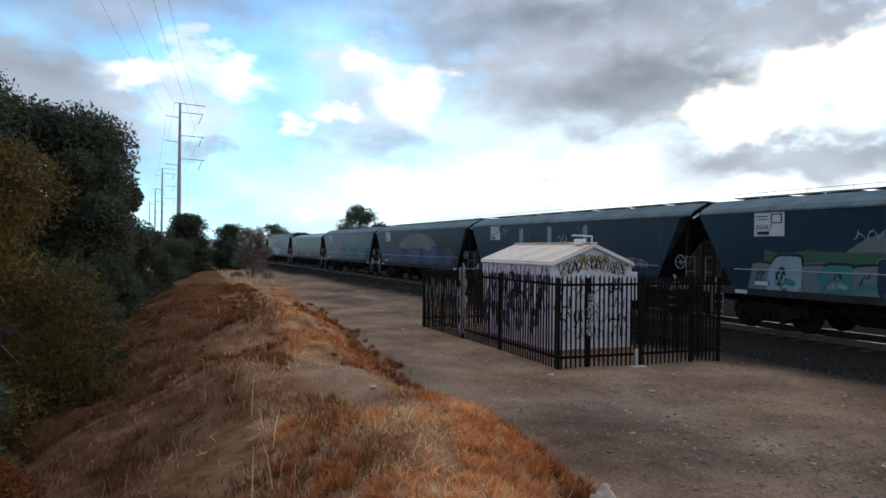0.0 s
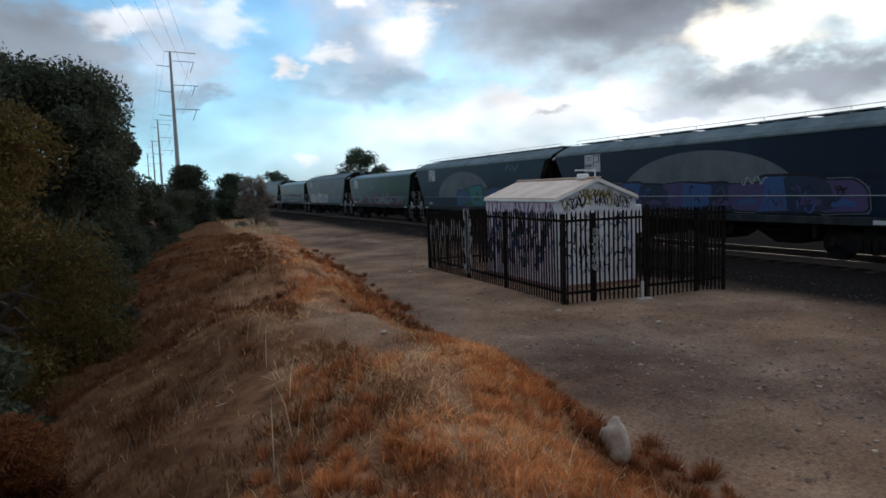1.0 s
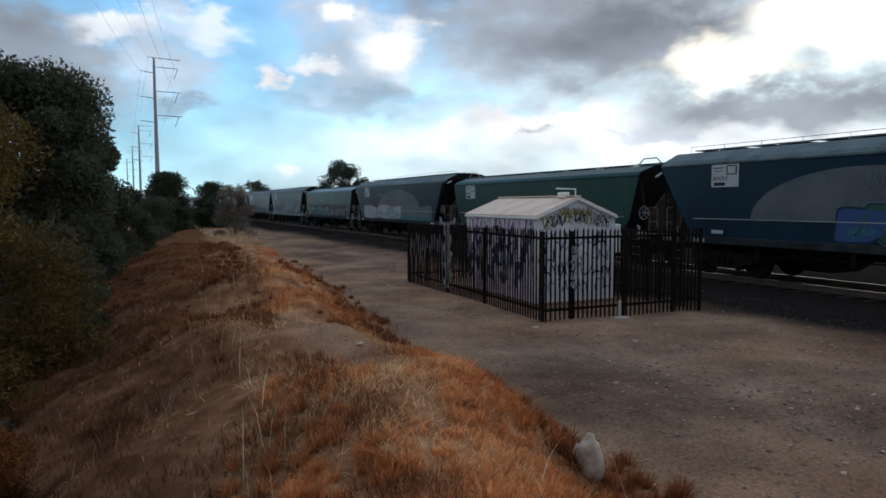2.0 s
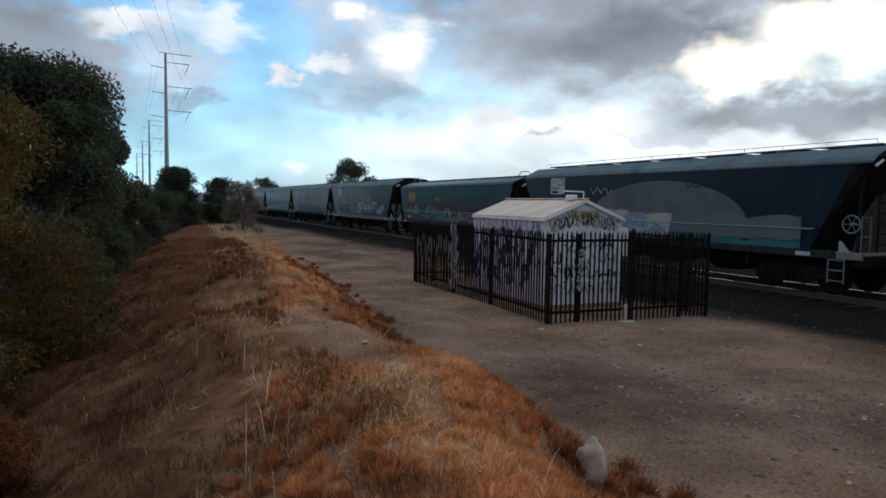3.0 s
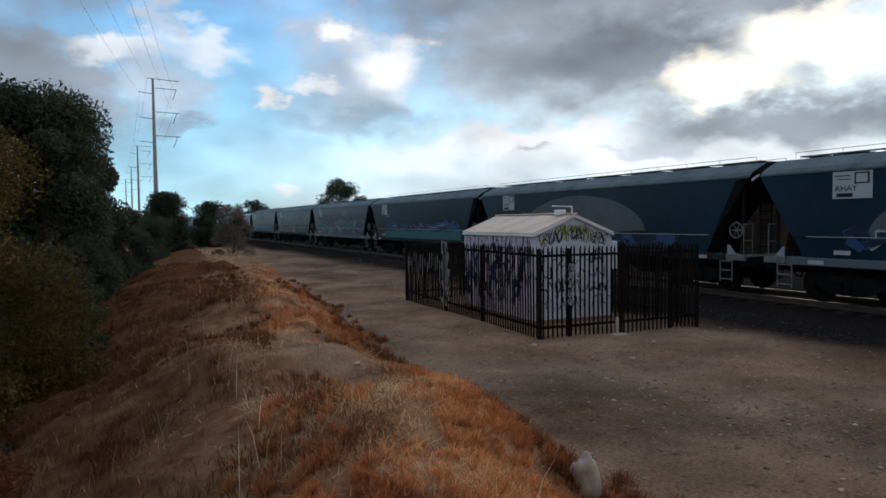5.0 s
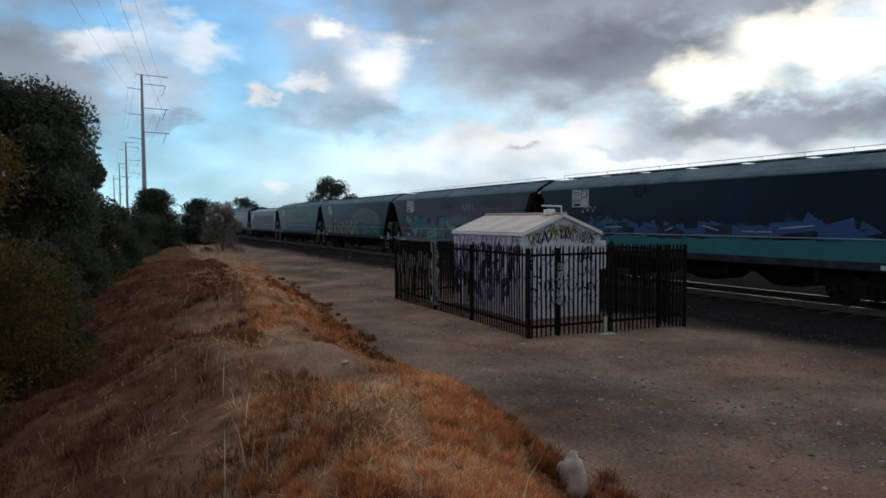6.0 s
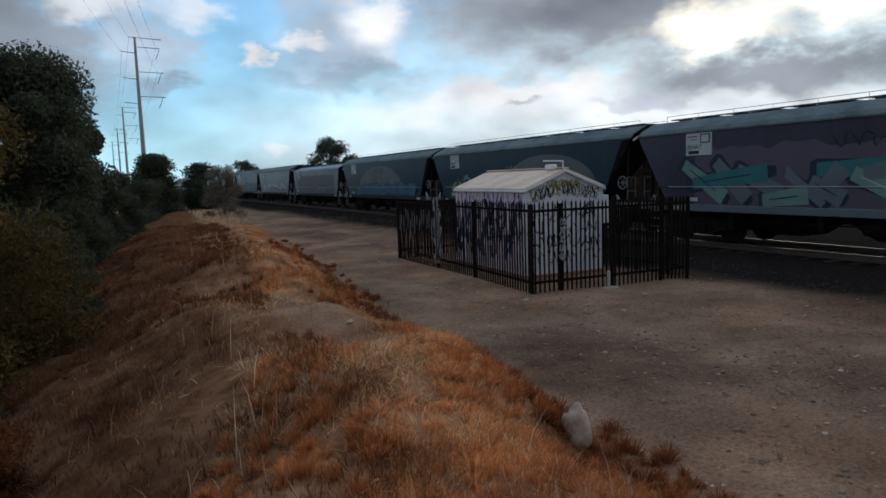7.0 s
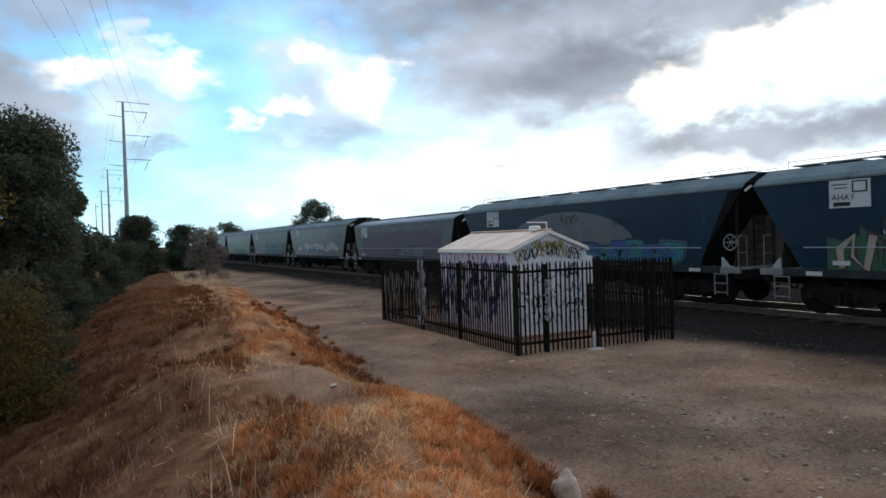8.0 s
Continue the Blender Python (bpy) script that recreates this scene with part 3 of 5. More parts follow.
def make_fence():
    fence = empty("palisade_fence", pose(0, 0, 0), "dark steel palisade fence around the hut", "fence")
    w, t = 0.0215, 0.016
    sec = [(-w, 0.004), (-0.4 * w, -t), (0.4 * w, -t), (w, 0.004), (0.4 * w, -t + 0.005), (-0.4 * w, -t + 0.005)]
    vs = [(a, b, 0.04) for a, b in sec] + [(a, b, FH - 0.07) for a, b in sec] + [(0, -t * 0.7, FH)]
    fs = [(i, (i + 1) % 6, (i + 1) % 6 + 6, i + 6) for i in range(6)] + [(i + 6, (i + 1) % 6 + 6, 12) for i in range(6)] + [(5, 4, 3, 2, 1, 0)]
    pale = None
    rng = random.Random(2)
    runs = [((FX0, FY0), (FX1, FY0), 0), ((FX0, FY1), (FX0, FY0), -90), ((FX1, FY0), (FX1, FY1), 90), ((FX1, FY1), (FX0, FY1), 180)]
    for (xa, ya), (xb, yb), turn in runs:
        L = math.hypot(xb - xa, yb - ya)
        n = int(L / 0.104)
        for k in range(n):
            u = (k + 0.5) / n
            x, y = xa + (xb - xa) * u, ya + (yb - ya) * u
            m = pose(x, y, ground_z(x, y) - 0.02 - 0.1 * max(0, (y - FY0) / 8), rng.gauss(0, 0.25), rng.gauss(0, 0.35), turn)
            if pale is None:
                pale = obj("pale", vs, fs, M["rust_steel"], fence)
                pale.matrix_basis = m
            else:
                share(pale, "pale", m, fence)
        for z in (0.27, 1.64):
            bm = bmesh.new()
            box(bm, 0, 0.008, z - 0.025, L, 0.045, z + 0.025, 0.004)
            o = part("rail", bm, M["rust_steel"], fence)
            o.matrix_basis = pose(xa, ya, -0.03, 0, 0, math.degrees(math.atan2(yb - ya, xb - xa)))
    posts = [(6.53, FY0), (7.19, FY0), (8.41, FY0), (9.66, FY0), (10.39, FY0), (FX0, 13.1), (FX0, 15.2), (FX0, FY1), (FX1, 13.1), (FX1, 15.6), (FX1, FY1), (8.5, FY1)]
    for k, (x, y) in enumerate(posts):
        bm = bmesh.new()
        box(bm, x - 0.032, y + 0.01, -0.15, x + 0.032, y + 0.075, FH - 0.06, 0.006)
        part("post", bm, M["rust_steel"], fence)
    rng = random.Random(9)
    marks = []
    pl = lambda a, b, l: (7.19 + a, FY0 - 0.022 - l, b)
    for k in range(5):
        marks.append((*ribbon(squiggle(rng, -0.055, 0.62 + 0.17 * k, 0.12, 0.17, 14), 0.017, 0.004, pl), 0))
    pw = lambda a, b, l: (FX0 - 0.024 - l, 15.2 - a, b)
    for k in range(14):
        marks.append((*ribbon(squiggle(rng, -0.22 + 0.05 * (k % 4), 0.12 + 0.11 * k, 0.34, 0.24, 16), 0.03, 0.004, pw), 0))
    for k in range(16):
        a = -2.7 + 0.17 * k + rng.uniform(-0.03, 0.03)
        b = 1.5 - rng.uniform(0.0, 0.35)
        marks.append((*ribbon([(a, b), (a + 0.012, b - 0.12), (a - 0.01, b - rng.uniform(0.2, 0.6))], 0.014, 0.004, pw), 0))
    for v, f, k in marks:
        obj("graffiti_tag", v, f, INK["white"], fence)
    bm = bmesh.new()
    box(bm, 8.20, FY0 - 0.10, -0.1, 8.27, FY0 - 0.04, 0.40, 0.02, m=Matrix.Rotation(0.006, 4, 'Y'))
    box(bm, 8.08, FY0 - 0.2, -0.08, 8.40, FY0 - 0.03, 0.03, 0.02)
    part("concrete_footing", bm, paint("old_concrete", (0.42, 0.38, 0.34)), fence, "broken pale concrete footing")


make_fence()


# ---- train ----
WAGON, GAUGE = 14.92, 0.75
SPEED, BRAKE, FIRST_GAP = 22.29, 0.332, 15.75
BODY = {n: material("wagon_" + n, [tuple(v * 0.7 for v in c), c, tuple(v * 1.25 for v in c)], 0.9, 0.30, 0, 0.05, 14, stretch=(1, 1, 0.35),
                    spots=((0.075, 0.06, 0.05), 1.4, 0.62, 0.9), spec=0.16) for n, c in dict(
    blue=(0.007, 0.024, 0.042), navy=(0.006, 0.015, 0.030), teal=(0.008, 0.040, 0.040), green=(0.013, 0.046, 0.037), grey=(0.085, 0.10, 0.10), purple=(0.045, 0.042, 0.062)).items()}
ROOF = material("wagon_roof", [(0.05, 0.072, 0.076), (0.105, 0.135, 0.14), (0.155, 0.19, 0.19)], 1.2, 0.6, 0, 0.06, 14, spec=0.15)
PLATE = paint("placard_grey", (0.40, 0.42, 0.43), 0.6, 0.15)
HILL = material("mural_grey", [(0.06, 0.072, 0.08), (0.09, 0.102, 0.11), (0.115, 0.128, 0.133)], 1.0, 0.45, 0, 0.03, 12, spec=0.2)
SILL = material("grimy_sill", [(0.008, 0.011, 0.013), (0.020, 0.025, 0.028), (0.045, 0.045, 0.042)], 2.0, 0.7, 0, 0.1, 20, spec=0.12)
RUSTY = material("rusty_plate", [(0.022, 0.014, 0.010), (0.055, 0.034, 0.023), (0.11, 0.07, 0.048)], 2.5, 0.85, 0, 0.1, 30)
HW = 1.4                            # half the body's width
TOPZ, EAVEZ, SILLZ, CREASE = 3.69, 3.22, 0.93, 1.62     # above the rail


def body_shell(low):
    """The hopper body: long at the roof, its ends sloping in towards the floor."""
    top = TOPZ - (0.29 if low else 0)
    ev = EAVEZ - (0.22 if low else 0)
    sec = [(-HW, 1.02), (-HW, CREASE), (-HW - 0.02, CREASE + 0.03), (-HW - 0.02, ev - 0.1), (-HW - 0.02, ev), (-HW + 0.10, ev + 0.13), (-0.75, top - 0.07), (0, top),
           (0.75, top - 0.07), (HW - 0.10, ev + 0.13), (HW + 0.02, ev), (HW + 0.02, ev - 0.1), (HW + 0.02, CREASE + 0.03), (HW, CREASE), (HW, 1.02)]
    half = WAGON / 2

    def reach(z, sgn):                # how far the body goes at a height; the brake end is cut back further under the roof
        if low:
            return half - 0.85 - 0.75 * max(0, (2.3 - z) / 1.3)
        if z > ev - 0.05:
            return half - 0.16
        u = (ev - 0.1 - z) / (ev - 0.1 - CREASE)
        return half - (0.62 + 0.75 * u if sgn < 0 else 0.2 + 0.9 * u)
    vs, fs, ids = [], [], []
    n = len(sec)
    for sgn in (-1, 1):
        for a, z in sec:
            vs.append((a, sgn * reach(z, sgn), z))
    for i in range(n - 1):
        fs.append((i, i + 1, n + i + 1, n + i))
        ids.append(1 if 4 <= i <= 9 else 0)
    fs.append(tuple(range(n - 1, -1, -1)))
    fs.append(tuple(range(n, 2 * n)))
    fs.append((0, n, 2 * n - 1, n - 1))
    ids += [2, 2, 2]
    return vs, fs, ids


def make_bogie(parent, y):
    bg = empty("bogie", pose(0, y, 0), "", "")
    bg.parent = parent
    for x in (-0.98, 0.98):
        bm = bmesh.new()
        prof = [(-1.15, 0.42), (-1.15, 0.60), (-0.55, 0.70), (0.55, 0.70), (1.15, 0.60), (1.15, 0.42), (0.75, 0.40), (0.42, 0.24), (-0.42, 0.24), (-0.75, 0.40)]
        f1 = [bm.verts.new((x - 0.06, a, z)) for a, z in prof]
        f2 = [bm.verts.new((x + 0.06, a, z)) for a, z in prof]
        bm.faces.new(f1), bm.faces.new(f2[::-1])
        for i in range(len(prof)):
            j = (i + 1) % len(prof)
            bm.faces.new((f1[i], f2[i], f2[j], f1[j]))
        bmesh.ops.recalc_face_normals(bm, faces=bm.faces)
        for k in (-0.2, 0.0, 0.2):
            rod(bm, (x - 0.08 * (1 if x > 0 else -1) * -1, k, 0.28), (x - 0.08 * (1 if x > 0 else -1) * -1, k, 0.56), 0.07, seg=8)
        for a in (-0.9, 0.9):
            rod(bm, (x * 1.0, a, 0.46), (x * 1.13, a, 0.46), 0.11, 0.09, 10)
        part("side_frame", bm, M["iron"], bg)
    for a in (-0.9, 0.9):
        bm = bmesh.new()
        rod(bm, (-0.9, 0, 0), (0.9, 0, 0), 0.07)
        for s in (-1, 1):
            rod(bm, (s * 0.70, 0, 0), (s * 0.80, 0, 0), 0.44, 0.43, 24)
            rod(bm, (s * 0.66, 0, 0), (s * 0.70, 0, 0), 0.465, 0.465, 24)
            rod(bm, (s * 0.80, 0, 0), (s * 0.84, 0, 0), 0.18, 0.12, 12)
        o = part("wheelset", bm, M["iron"], bg)
        o.matrix_basis = pose(0, a, 0.465)
    bm = bmesh.new()
    box(bm, -0.95, -0.2, 0.56, 0.95, 0.2, 0.86, 0.03)
    part("bolster", bm, M["iron"], bg)
    return bg


def letters(rng, y0, y1, z0, z1, n, fills, line, lift=0.004, angular=False, plane=None):
    """A row of fat letter-like shapes with dark outlines and pale inner strokes, standing on a wagon's side."""
    rows = []
    step = (y1 - y0) / n
    for k in range(n):
        out = []
        rows.append(("graffiti_shape", out))
        cy, w = y0 + step * (k + 0.5), step * rng.uniform(0.58, 0.80)
        zb, zt = z0 + rng.uniform(-0.04, 0.06), z1 + rng.uniform(-0.2, 0.05)
        cz, h = (zb + zt) / 2, (zt - zb) / 2
        m = 7 if angular else 18
        ph = rng.uniform(0, 6.28)
        lean = rng.uniform(-0.25, 0.25)
        pts = []
        for i in range(m):
            a = ph + 2 * math.pi * i / m
            p = 0.42 if not angular else 0.75
            c, s = math.cos(a), math.sin(a)
            r = 1 + (rng.uniform(-0.22, 0.22) if angular else 0.10 * math.sin(3 * a + ph))
            x = math.copysign(abs(c) ** p, c) * w * r
            z = math.copysign(abs(s) ** p, s) * h * min(r, 1.05)
            pts.append((cy + x + lean * z, cz + z))
        grow = lambda q, d: [(cy + (a - cy) * (1 + d / max(w, 0.1)), cz + (b - cz) * (1 + d / max(h, 0.1))) for a, b in q]
        lf = lift + 0.0025 * (k % 2)
        for q, l, c in ((grow(pts, 0.065), lf, "grey" if k % 3 == 0 else line), (grow(pts, 0.04), lf + 0.005, line), (pts, lf + 0.010, fills[k % len(fills)])):
            out.append(([plane(a, b, l) for a, b in q], [tuple(range(m))], INKS.index(c)))
        # the strokes that cut the letter
        for j in range(rng.randint(3, 6)):
            a0, b0 = cy + rng.uniform(-0.5, 0.2) * w, cz + rng.uniform(-0.6, 0.3) * h
            pts2 = [(a0 + u * w * rng.uniform(0.3, 0.6), b0 + (0.5 * h * math.sin(u * rng.uniform(1.5, 4) + j))) for u in (0, 0.25, 0.5, 0.75, 1.0)]
            out.append((*ribbon(pts2, 0.035, lf + 0.016, plane), INKS.index(rng.choice([*fills, line]))))
        lo = rng.choice(fills)
        out.append((*ribbon([(cy - 0.6 * w, cz - 0.45 * h), (cy - 0.1 * w, cz - 0.3 * h), (cy + 0.45 * w, cz - 0.5 * h)], 0.07 + 0.05 * rng.random(), lf + 0.0145, plane), INKS.index(lo)))
    return rows


STROKES = [
    [[(-0.1, 0.1), (0.35, 1.0)], [(0.3, 0.0), (0.75, 0.95)], [(0.0, 0.62), (1.1, 0.35)]],
    [[(0.0, 0.95), (0.45, 0.3), (0.55, 0.75), (1.1, 0.0)], [(0.15, 0.1), (0.9, 0.2)]],
    [[(0.0, 0.3), (0.3, 0.05), (0.8, 0.15), (1.0, 0.6), (0.7, 0.8)], [(0.2, 0.55), (0.65, 1.0)]],
    [[(-0.1, 0.75), (0.5, 1.0), (1.1, 0.7)], [(0.1, 0.45), (1.0, 0.5)], [(0.45, 0.0), (0.7, 0.6)]],
    [[(0.1, 0.0), (0.0, 0.55), (0.45, 0.85), (0.4, 0.35), (0.95, 0.1), (1.05, 0.9)]],
    [[(0.0, 0.15), (1.0, 0.05)], [(0.1, 0.4), (0.6, 0.95)], [(0.55, 0.3), (1.1, 0.85)], [(0.2, 0.9), (0.4, 0.1)]],
]


def block_letters(rng, y0, y1, z0, z1, n, fills, line, lift, plane):
    """Sharp sprayed shapes of broad interlocking strokes, each with a dark edge and a pale streak."""
    rows, step = [], (y1 - y0) / n
    for k in range(n):
        out = []
        rows.append(("graffiti_shape", out))
        th, lean = 0.12 * step + 0.03, rng.uniform(-0.25, 0.25)
        zb, zt = z0 + th + rng.uniform(-0.03, 0.1), z1 - th + rng.uniform(-0.22, 0.06)
        a0, w = y0 + step * (k - 0.08), step * 1.16
        turned, flip = rng.random() < 0.5, rng.random() < 0.5
        put = lambda u, v: (a0 + w * (1 - u if turned else u) - lean * (v - 0.5) * w, zb + (zt - zb) * (1 - v if flip else v))
        lf = lift + 0.0016 * (k % 3)
        pts = [[put(u + rng.uniform(-0.14, 0.14), v + rng.uniform(-0.12, 0.12)) for u, v in st] for st in rng.choice(STROKES)]
        edge = "white" if rng.random() < 0.15 else line
        for j, p in enumerate(pts):
            ext = [(2 * p[0][0] - p[1][0], 2 * p[0][1] - p[1][1]), (2 * p[-1][0] - p[-2][0], 2 * p[-1][1] - p[-2][1])]
            q = [tuple(c + (e - c) * 0.10 for c, e in zip(p[0], ext[0])), *p, tuple(c + (e - c) * 0.10 for c, e in zip(p[-1], ext[1]))]
            out.append((*ribbon(q, th + 0.032, lf + 0.0009 * j, plane), INKS.index(edge)))
            out.append((*ribbon(p, th, lf + 0.009 + 0.0009 * j, plane), INKS.index(fills[(k + j) % len(fills)])))
            if len(p) == 2 and rng.random() < 0.6:
                mid = [tuple(c + (e - c) * u for c, e in zip(p[0], p[1])) for u in (0.15, 0.5, 0.8)]
                out.append((*ribbon(mid, 0.018, lf + 0.0145 + 0.0009 * j, plane), INKS.index("white" if rng.random() < 0.5 else line)))
    return rows


def make_wagon(kind):
    """One grain hopper wagon; y is its length, its far end at +y, and the rail's top is z 0."""
    rng = random.Random(kind["seed"])
    low = kind.get("low", False)
    wg = empty("hopper_wagon", Matrix(), kind["label"], "rail wagon", "wagons of the train")
    vs, fs, ids = body_shell(low)
    obj("body", vs, fs, [BODY[kind["colour"]], ROOF if not low else BODY[kind["colour"]], M["iron"]], wg, idx=ids)
    half, top, ev = WAGON / 2, TOPZ - (0.29 if low else 0), EAVEZ - (0.22 if low else 0)
    # ribs standing proud near the ends, eave bead, side sill
    for s in (-1, 1):
        bm = bmesh.new()
        box(bm, s * HW - 0.05, -half + 0.95, SILLZ, s * HW + 0.05, half - 0.95, SILLZ + 0.2, 0.015)
        part("side_sill", bm, SILL if not kind.get("sill") else INK[kind["sill"]], wg)
        bm = bmesh.new()
        e = half - (0.88 if low else 0.18)
        box(bm, s * (HW + 0.025) - 0.03, -e, ev - 0.03, s * (HW + 0.025) + 0.03, e, ev + 0.035, 0.01)
        part("eave_bead", bm, ROOF if not low else BODY[kind["colour"]], wg)
        bm = bmesh.new()
        rod(bm, (s * (HW + 0.05), -half + 1.5, CREASE + 0.02), (s * (HW + 0.05), half - 1.5, CREASE + 0.02), 0.012, seg=6)
        part("grab_rail", bm, M["galv"], wg)
    bm = bmesh.new()
    for x in (-0.42, 0.42):
        box(bm, x - 0.03, -half + 0.6, top + 0.0, x + 0.03, half - 0.6, top + 0.035)
    for k in range(14):
        y = -half + 0.9 + k * (WAGON - 1.8) / 13
        box(bm, -0.42, y - 0.3, top + 0.0, 0.42, y + 0.3, top + 0.02)
    for k in range(7):
        y = -half + 1.5 + k * (WAGON - 3.0) / 6
        rod(bm, (0, y, top - 0.01), (0, y, top + 0.05), 0.26, 0.25, 12)
    part("roof_walkway", bm, ROOF, wg)
    bm = bmesh.new()
    if low:
        for y in (-half + 1.3, half - 1.3):
            rod(bm, (-0.5, y - 0.55, top), (-0.5, y - 0.3, top + 0.2), 0.02), rod(bm, (-0.5, y - 0.3, top + 0.2), (-0.5, y + 0.3, top + 0.2), 0.02)
            rod(bm, (-0.5, y + 0.3, top + 0.2), (-0.5, y + 0.55, top), 0.02)
    else:
        for x in (-0.62, 0.62):
            rod(bm, (x, -half + 0.6, top + 0.12), (x, half - 0.6, top + 0.12), 0.008, seg=6)
            for k in range(12):
                y = -half + 0.6 + k * (WAGON - 1.2) / 11
                rod(bm, (x, y, top - 0.06), (x, y, top + 0.12), 0.007, seg=6)
    part("roof_rail", bm, M["galv"], wg)
    bm = bmesh.new()
    box(bm, -0.32, -half + 0.1, 0.66, 0.32, half - 0.1, 0.96, 0.03)
    for y in (-half + 0.42, half - 0.42):
        box(bm, -1.35, y - 0.12, 0.78, 1.35, y + 0.12, 1.05, 0.02)
    part("underframe", bm, M["iron"], wg)
    for y in (-2.6, 0.0, 2.6):
        bm = bmesh.new()
        for s in (-1, 1):
            f = [bm.verts.new((s * a, y + b, z)) for a, b, z in ((1.15, -1.1, 1.03), (1.15, 1.1, 1.03), (0.55, 0.35, 0.32), (0.55, -0.35, 0.32))]
            g = [bm.verts.new((s * 0.02, y + b, z)) for b, z in ((-1.1, 1.03), (1.1, 1.03), (0.35, 0.32), (-0.35, 0.32))]
            bm.faces.new(f), bm.faces.new((f[0], f[3], g[3], g[0])), bm.faces.new((f[1], g[1], g[2], f[2])), bm.faces.new((f[3], f[2], g[2], g[3]))
        bmesh.ops.recalc_face_normals(bm, faces=bm.faces)
        part("discharge_chute", bm, M["iron"], wg)
    bm = bmesh.new()
    rod(bm, (-0.75, -1.0, 0.62), (-0.75, 0.5, 0.62), 0.17, seg=14)
    part("air_tank", bm, M["iron"], wg)
    for y in (-half + 2.3, half - 2.3):
        make_bogie(wg, y)
    for s in (-1, 1):
        bm = bmesh.new()
        rod(bm, (0, s * (half - 0.1), 0.82), (0, s * (half + 0.02), 0.82), 0.11), box(bm, -0.12, s * half - 0.14, 0.70, 0.12, s * half + 0.0, 0.94, 0.03)
        part("coupler", bm, M["iron"], wg)
        # end platform with its hoop, ladder and slanting end posts
        bm = bmesh.new()
        box(bm, -1.36, s * (half - 0.75) - 0.42, 1.05, 1.36, s * (half - 0.75) + 0.42, 1.10)
        part("end_platform", bm, M["galv"], wg)
        bm = bmesh.new()
        yy = s * (half - 0.38)
        for x in (-1.36, -1.02):
            rod(bm, (x, yy, 0.95), (x, yy, 1.95), 0.014, seg=6)
        rod(bm, (-1.37, yy, 1.95), (-1.01, yy, 1.95), 0.014, seg=6)
        rod(bm, (-1.36, yy, 1.5), (-1.02, yy, 1.5), 0.016, seg=6)
        part("handrail", bm, M["step_grey"], wg, "grey hooped handrail")
        bm = bmesh.new()
        for a in (-0.2, 0.2):
            rod(bm, (-1.43, s * (half - 0.9) + a, 0.35), (-1.43, s * (half - 0.9) + a, 1.15), 0.018, seg=6)
        for k in range(3):
            rod(bm, (-1.43, s * (half - 0.9) - 0.2, 0.42 + 0.25 * k), (-1.43, s * (half - 0.9) + 0.2, 0.42 + 0.25 * k), 0.018, seg=6)
        part("step_ladder", bm, M["step_grey"], wg)
        for x in (-1.2, 1.2):
            bm = bmesh.new()
            rod(bm, (x, s * (half - 0.55), 1.08), (x, s * (half - (1.0 if low else 0.5)), ev - 0.1), 0.05, seg=6)
            part("end_post", bm, M["iron"], wg)
        bm = bmesh.new()
        for k in range(8):
            rod(bm, (-0.55, s * (half - 0.5), 1.3 + 0.25 * k), (-0.1, s * (half - 0.5), 1.3 + 0.25 * k), 0.016, seg=6)
        for x in (-0.55, -0.1):
            rod(bm, (x, s * (half - 0.5), 1.1), (x, s * (half - 0.5), 3.2), 0.02, seg=6)
        part("end_ladder", bm, M["iron"], wg)
        bm = bmesh.new()
        ring = [(-1.18, 1.1), (1.18, 1.1), (0.95, 1.9), (0.34, 2.5), (-0.34, 2.5), (-0.95, 1.9)]
        f1 = [bm.verts.new((a, s * (half - 0.62), b)) for a, b in ring]
        f2 = [bm.verts.new((a, s * (half - 0.68), b)) for a, b in ring]
        bm.faces.new(f1), bm.faces.new(f2[::-1])
        for i in range(6):
            bm.faces.new((f1[i], f2[i], f2[(i + 1) % 6], f1[(i + 1) % 6]))
        bmesh.ops.recalc_face_normals(bm, faces=bm.faces)
        part("end_bulkhead", bm, RUSTY, wg, "rust-brown end plate")
    bm = bmesh.new()
    box(bm, -0.15, -0.02, -0.028, 0.15, 0.02, 0.028, 0.006, m=pose(-1.2, -half + 0.16, ev - 0.02, 0, -28, 0))
    part("end_step", bm, M["white_metal"], wg, "white step plate high on the end")
    # handbrake wheel: a thin spoked ring on a short shaft
    cy, cz, r = -half + 0.62, 1.78, 0.21
    bm = bmesh.new()
    ring = [(cy + r * math.cos(u), cz + r * math.sin(u)) for u in np.linspace(0, 2 * math.pi, 19)]
    for (a0, b0), (a1, b1) in zip(ring, ring[1:]):
        rod(bm, (-1.37, a0, b0), (-1.37, a1, b1), 0.018, seg=6)
    for a0, b0 in ring[:18:3]:
        rod(bm, (-1.35, cy, cz), (-1.37, a0, b0), 0.012, seg=5)
    rod(bm, (-1.38, cy, cz), (-1.1, cy, cz), 0.04, seg=8)
    part("brake_wheel", bm, M["step_grey"], wg, "worn grey spoked handbrake wheel")
    for s in (-1, 1):
        y0 = s * (half - 0.92)
        # worn grey end sill with a pale wedge-shaped bracket standing on it
        bm = bmesh.new()
        box(bm, -HW - 0.04, min(y0, y0 + s * 0.62), 0.95, -HW + 0.06, max(y0, y0 + s * 0.62), 1.12, 0.012)
        part("end_sill", bm, M["step_grey"], wg, "worn grey end sill")
        bm = bmesh.new()
        tri = [(y0 + s * 0.05, 1.12), (y0 + s * 0.32, 1.12), (y0 + s * 0.28, 1.16), (y0 + s * 0.09, 1.38), (y0 + s * 0.05, 1.38)]
        f1 = [bm.verts.new((-HW - 0.02, a0, b0)) for a0, b0 in tri]
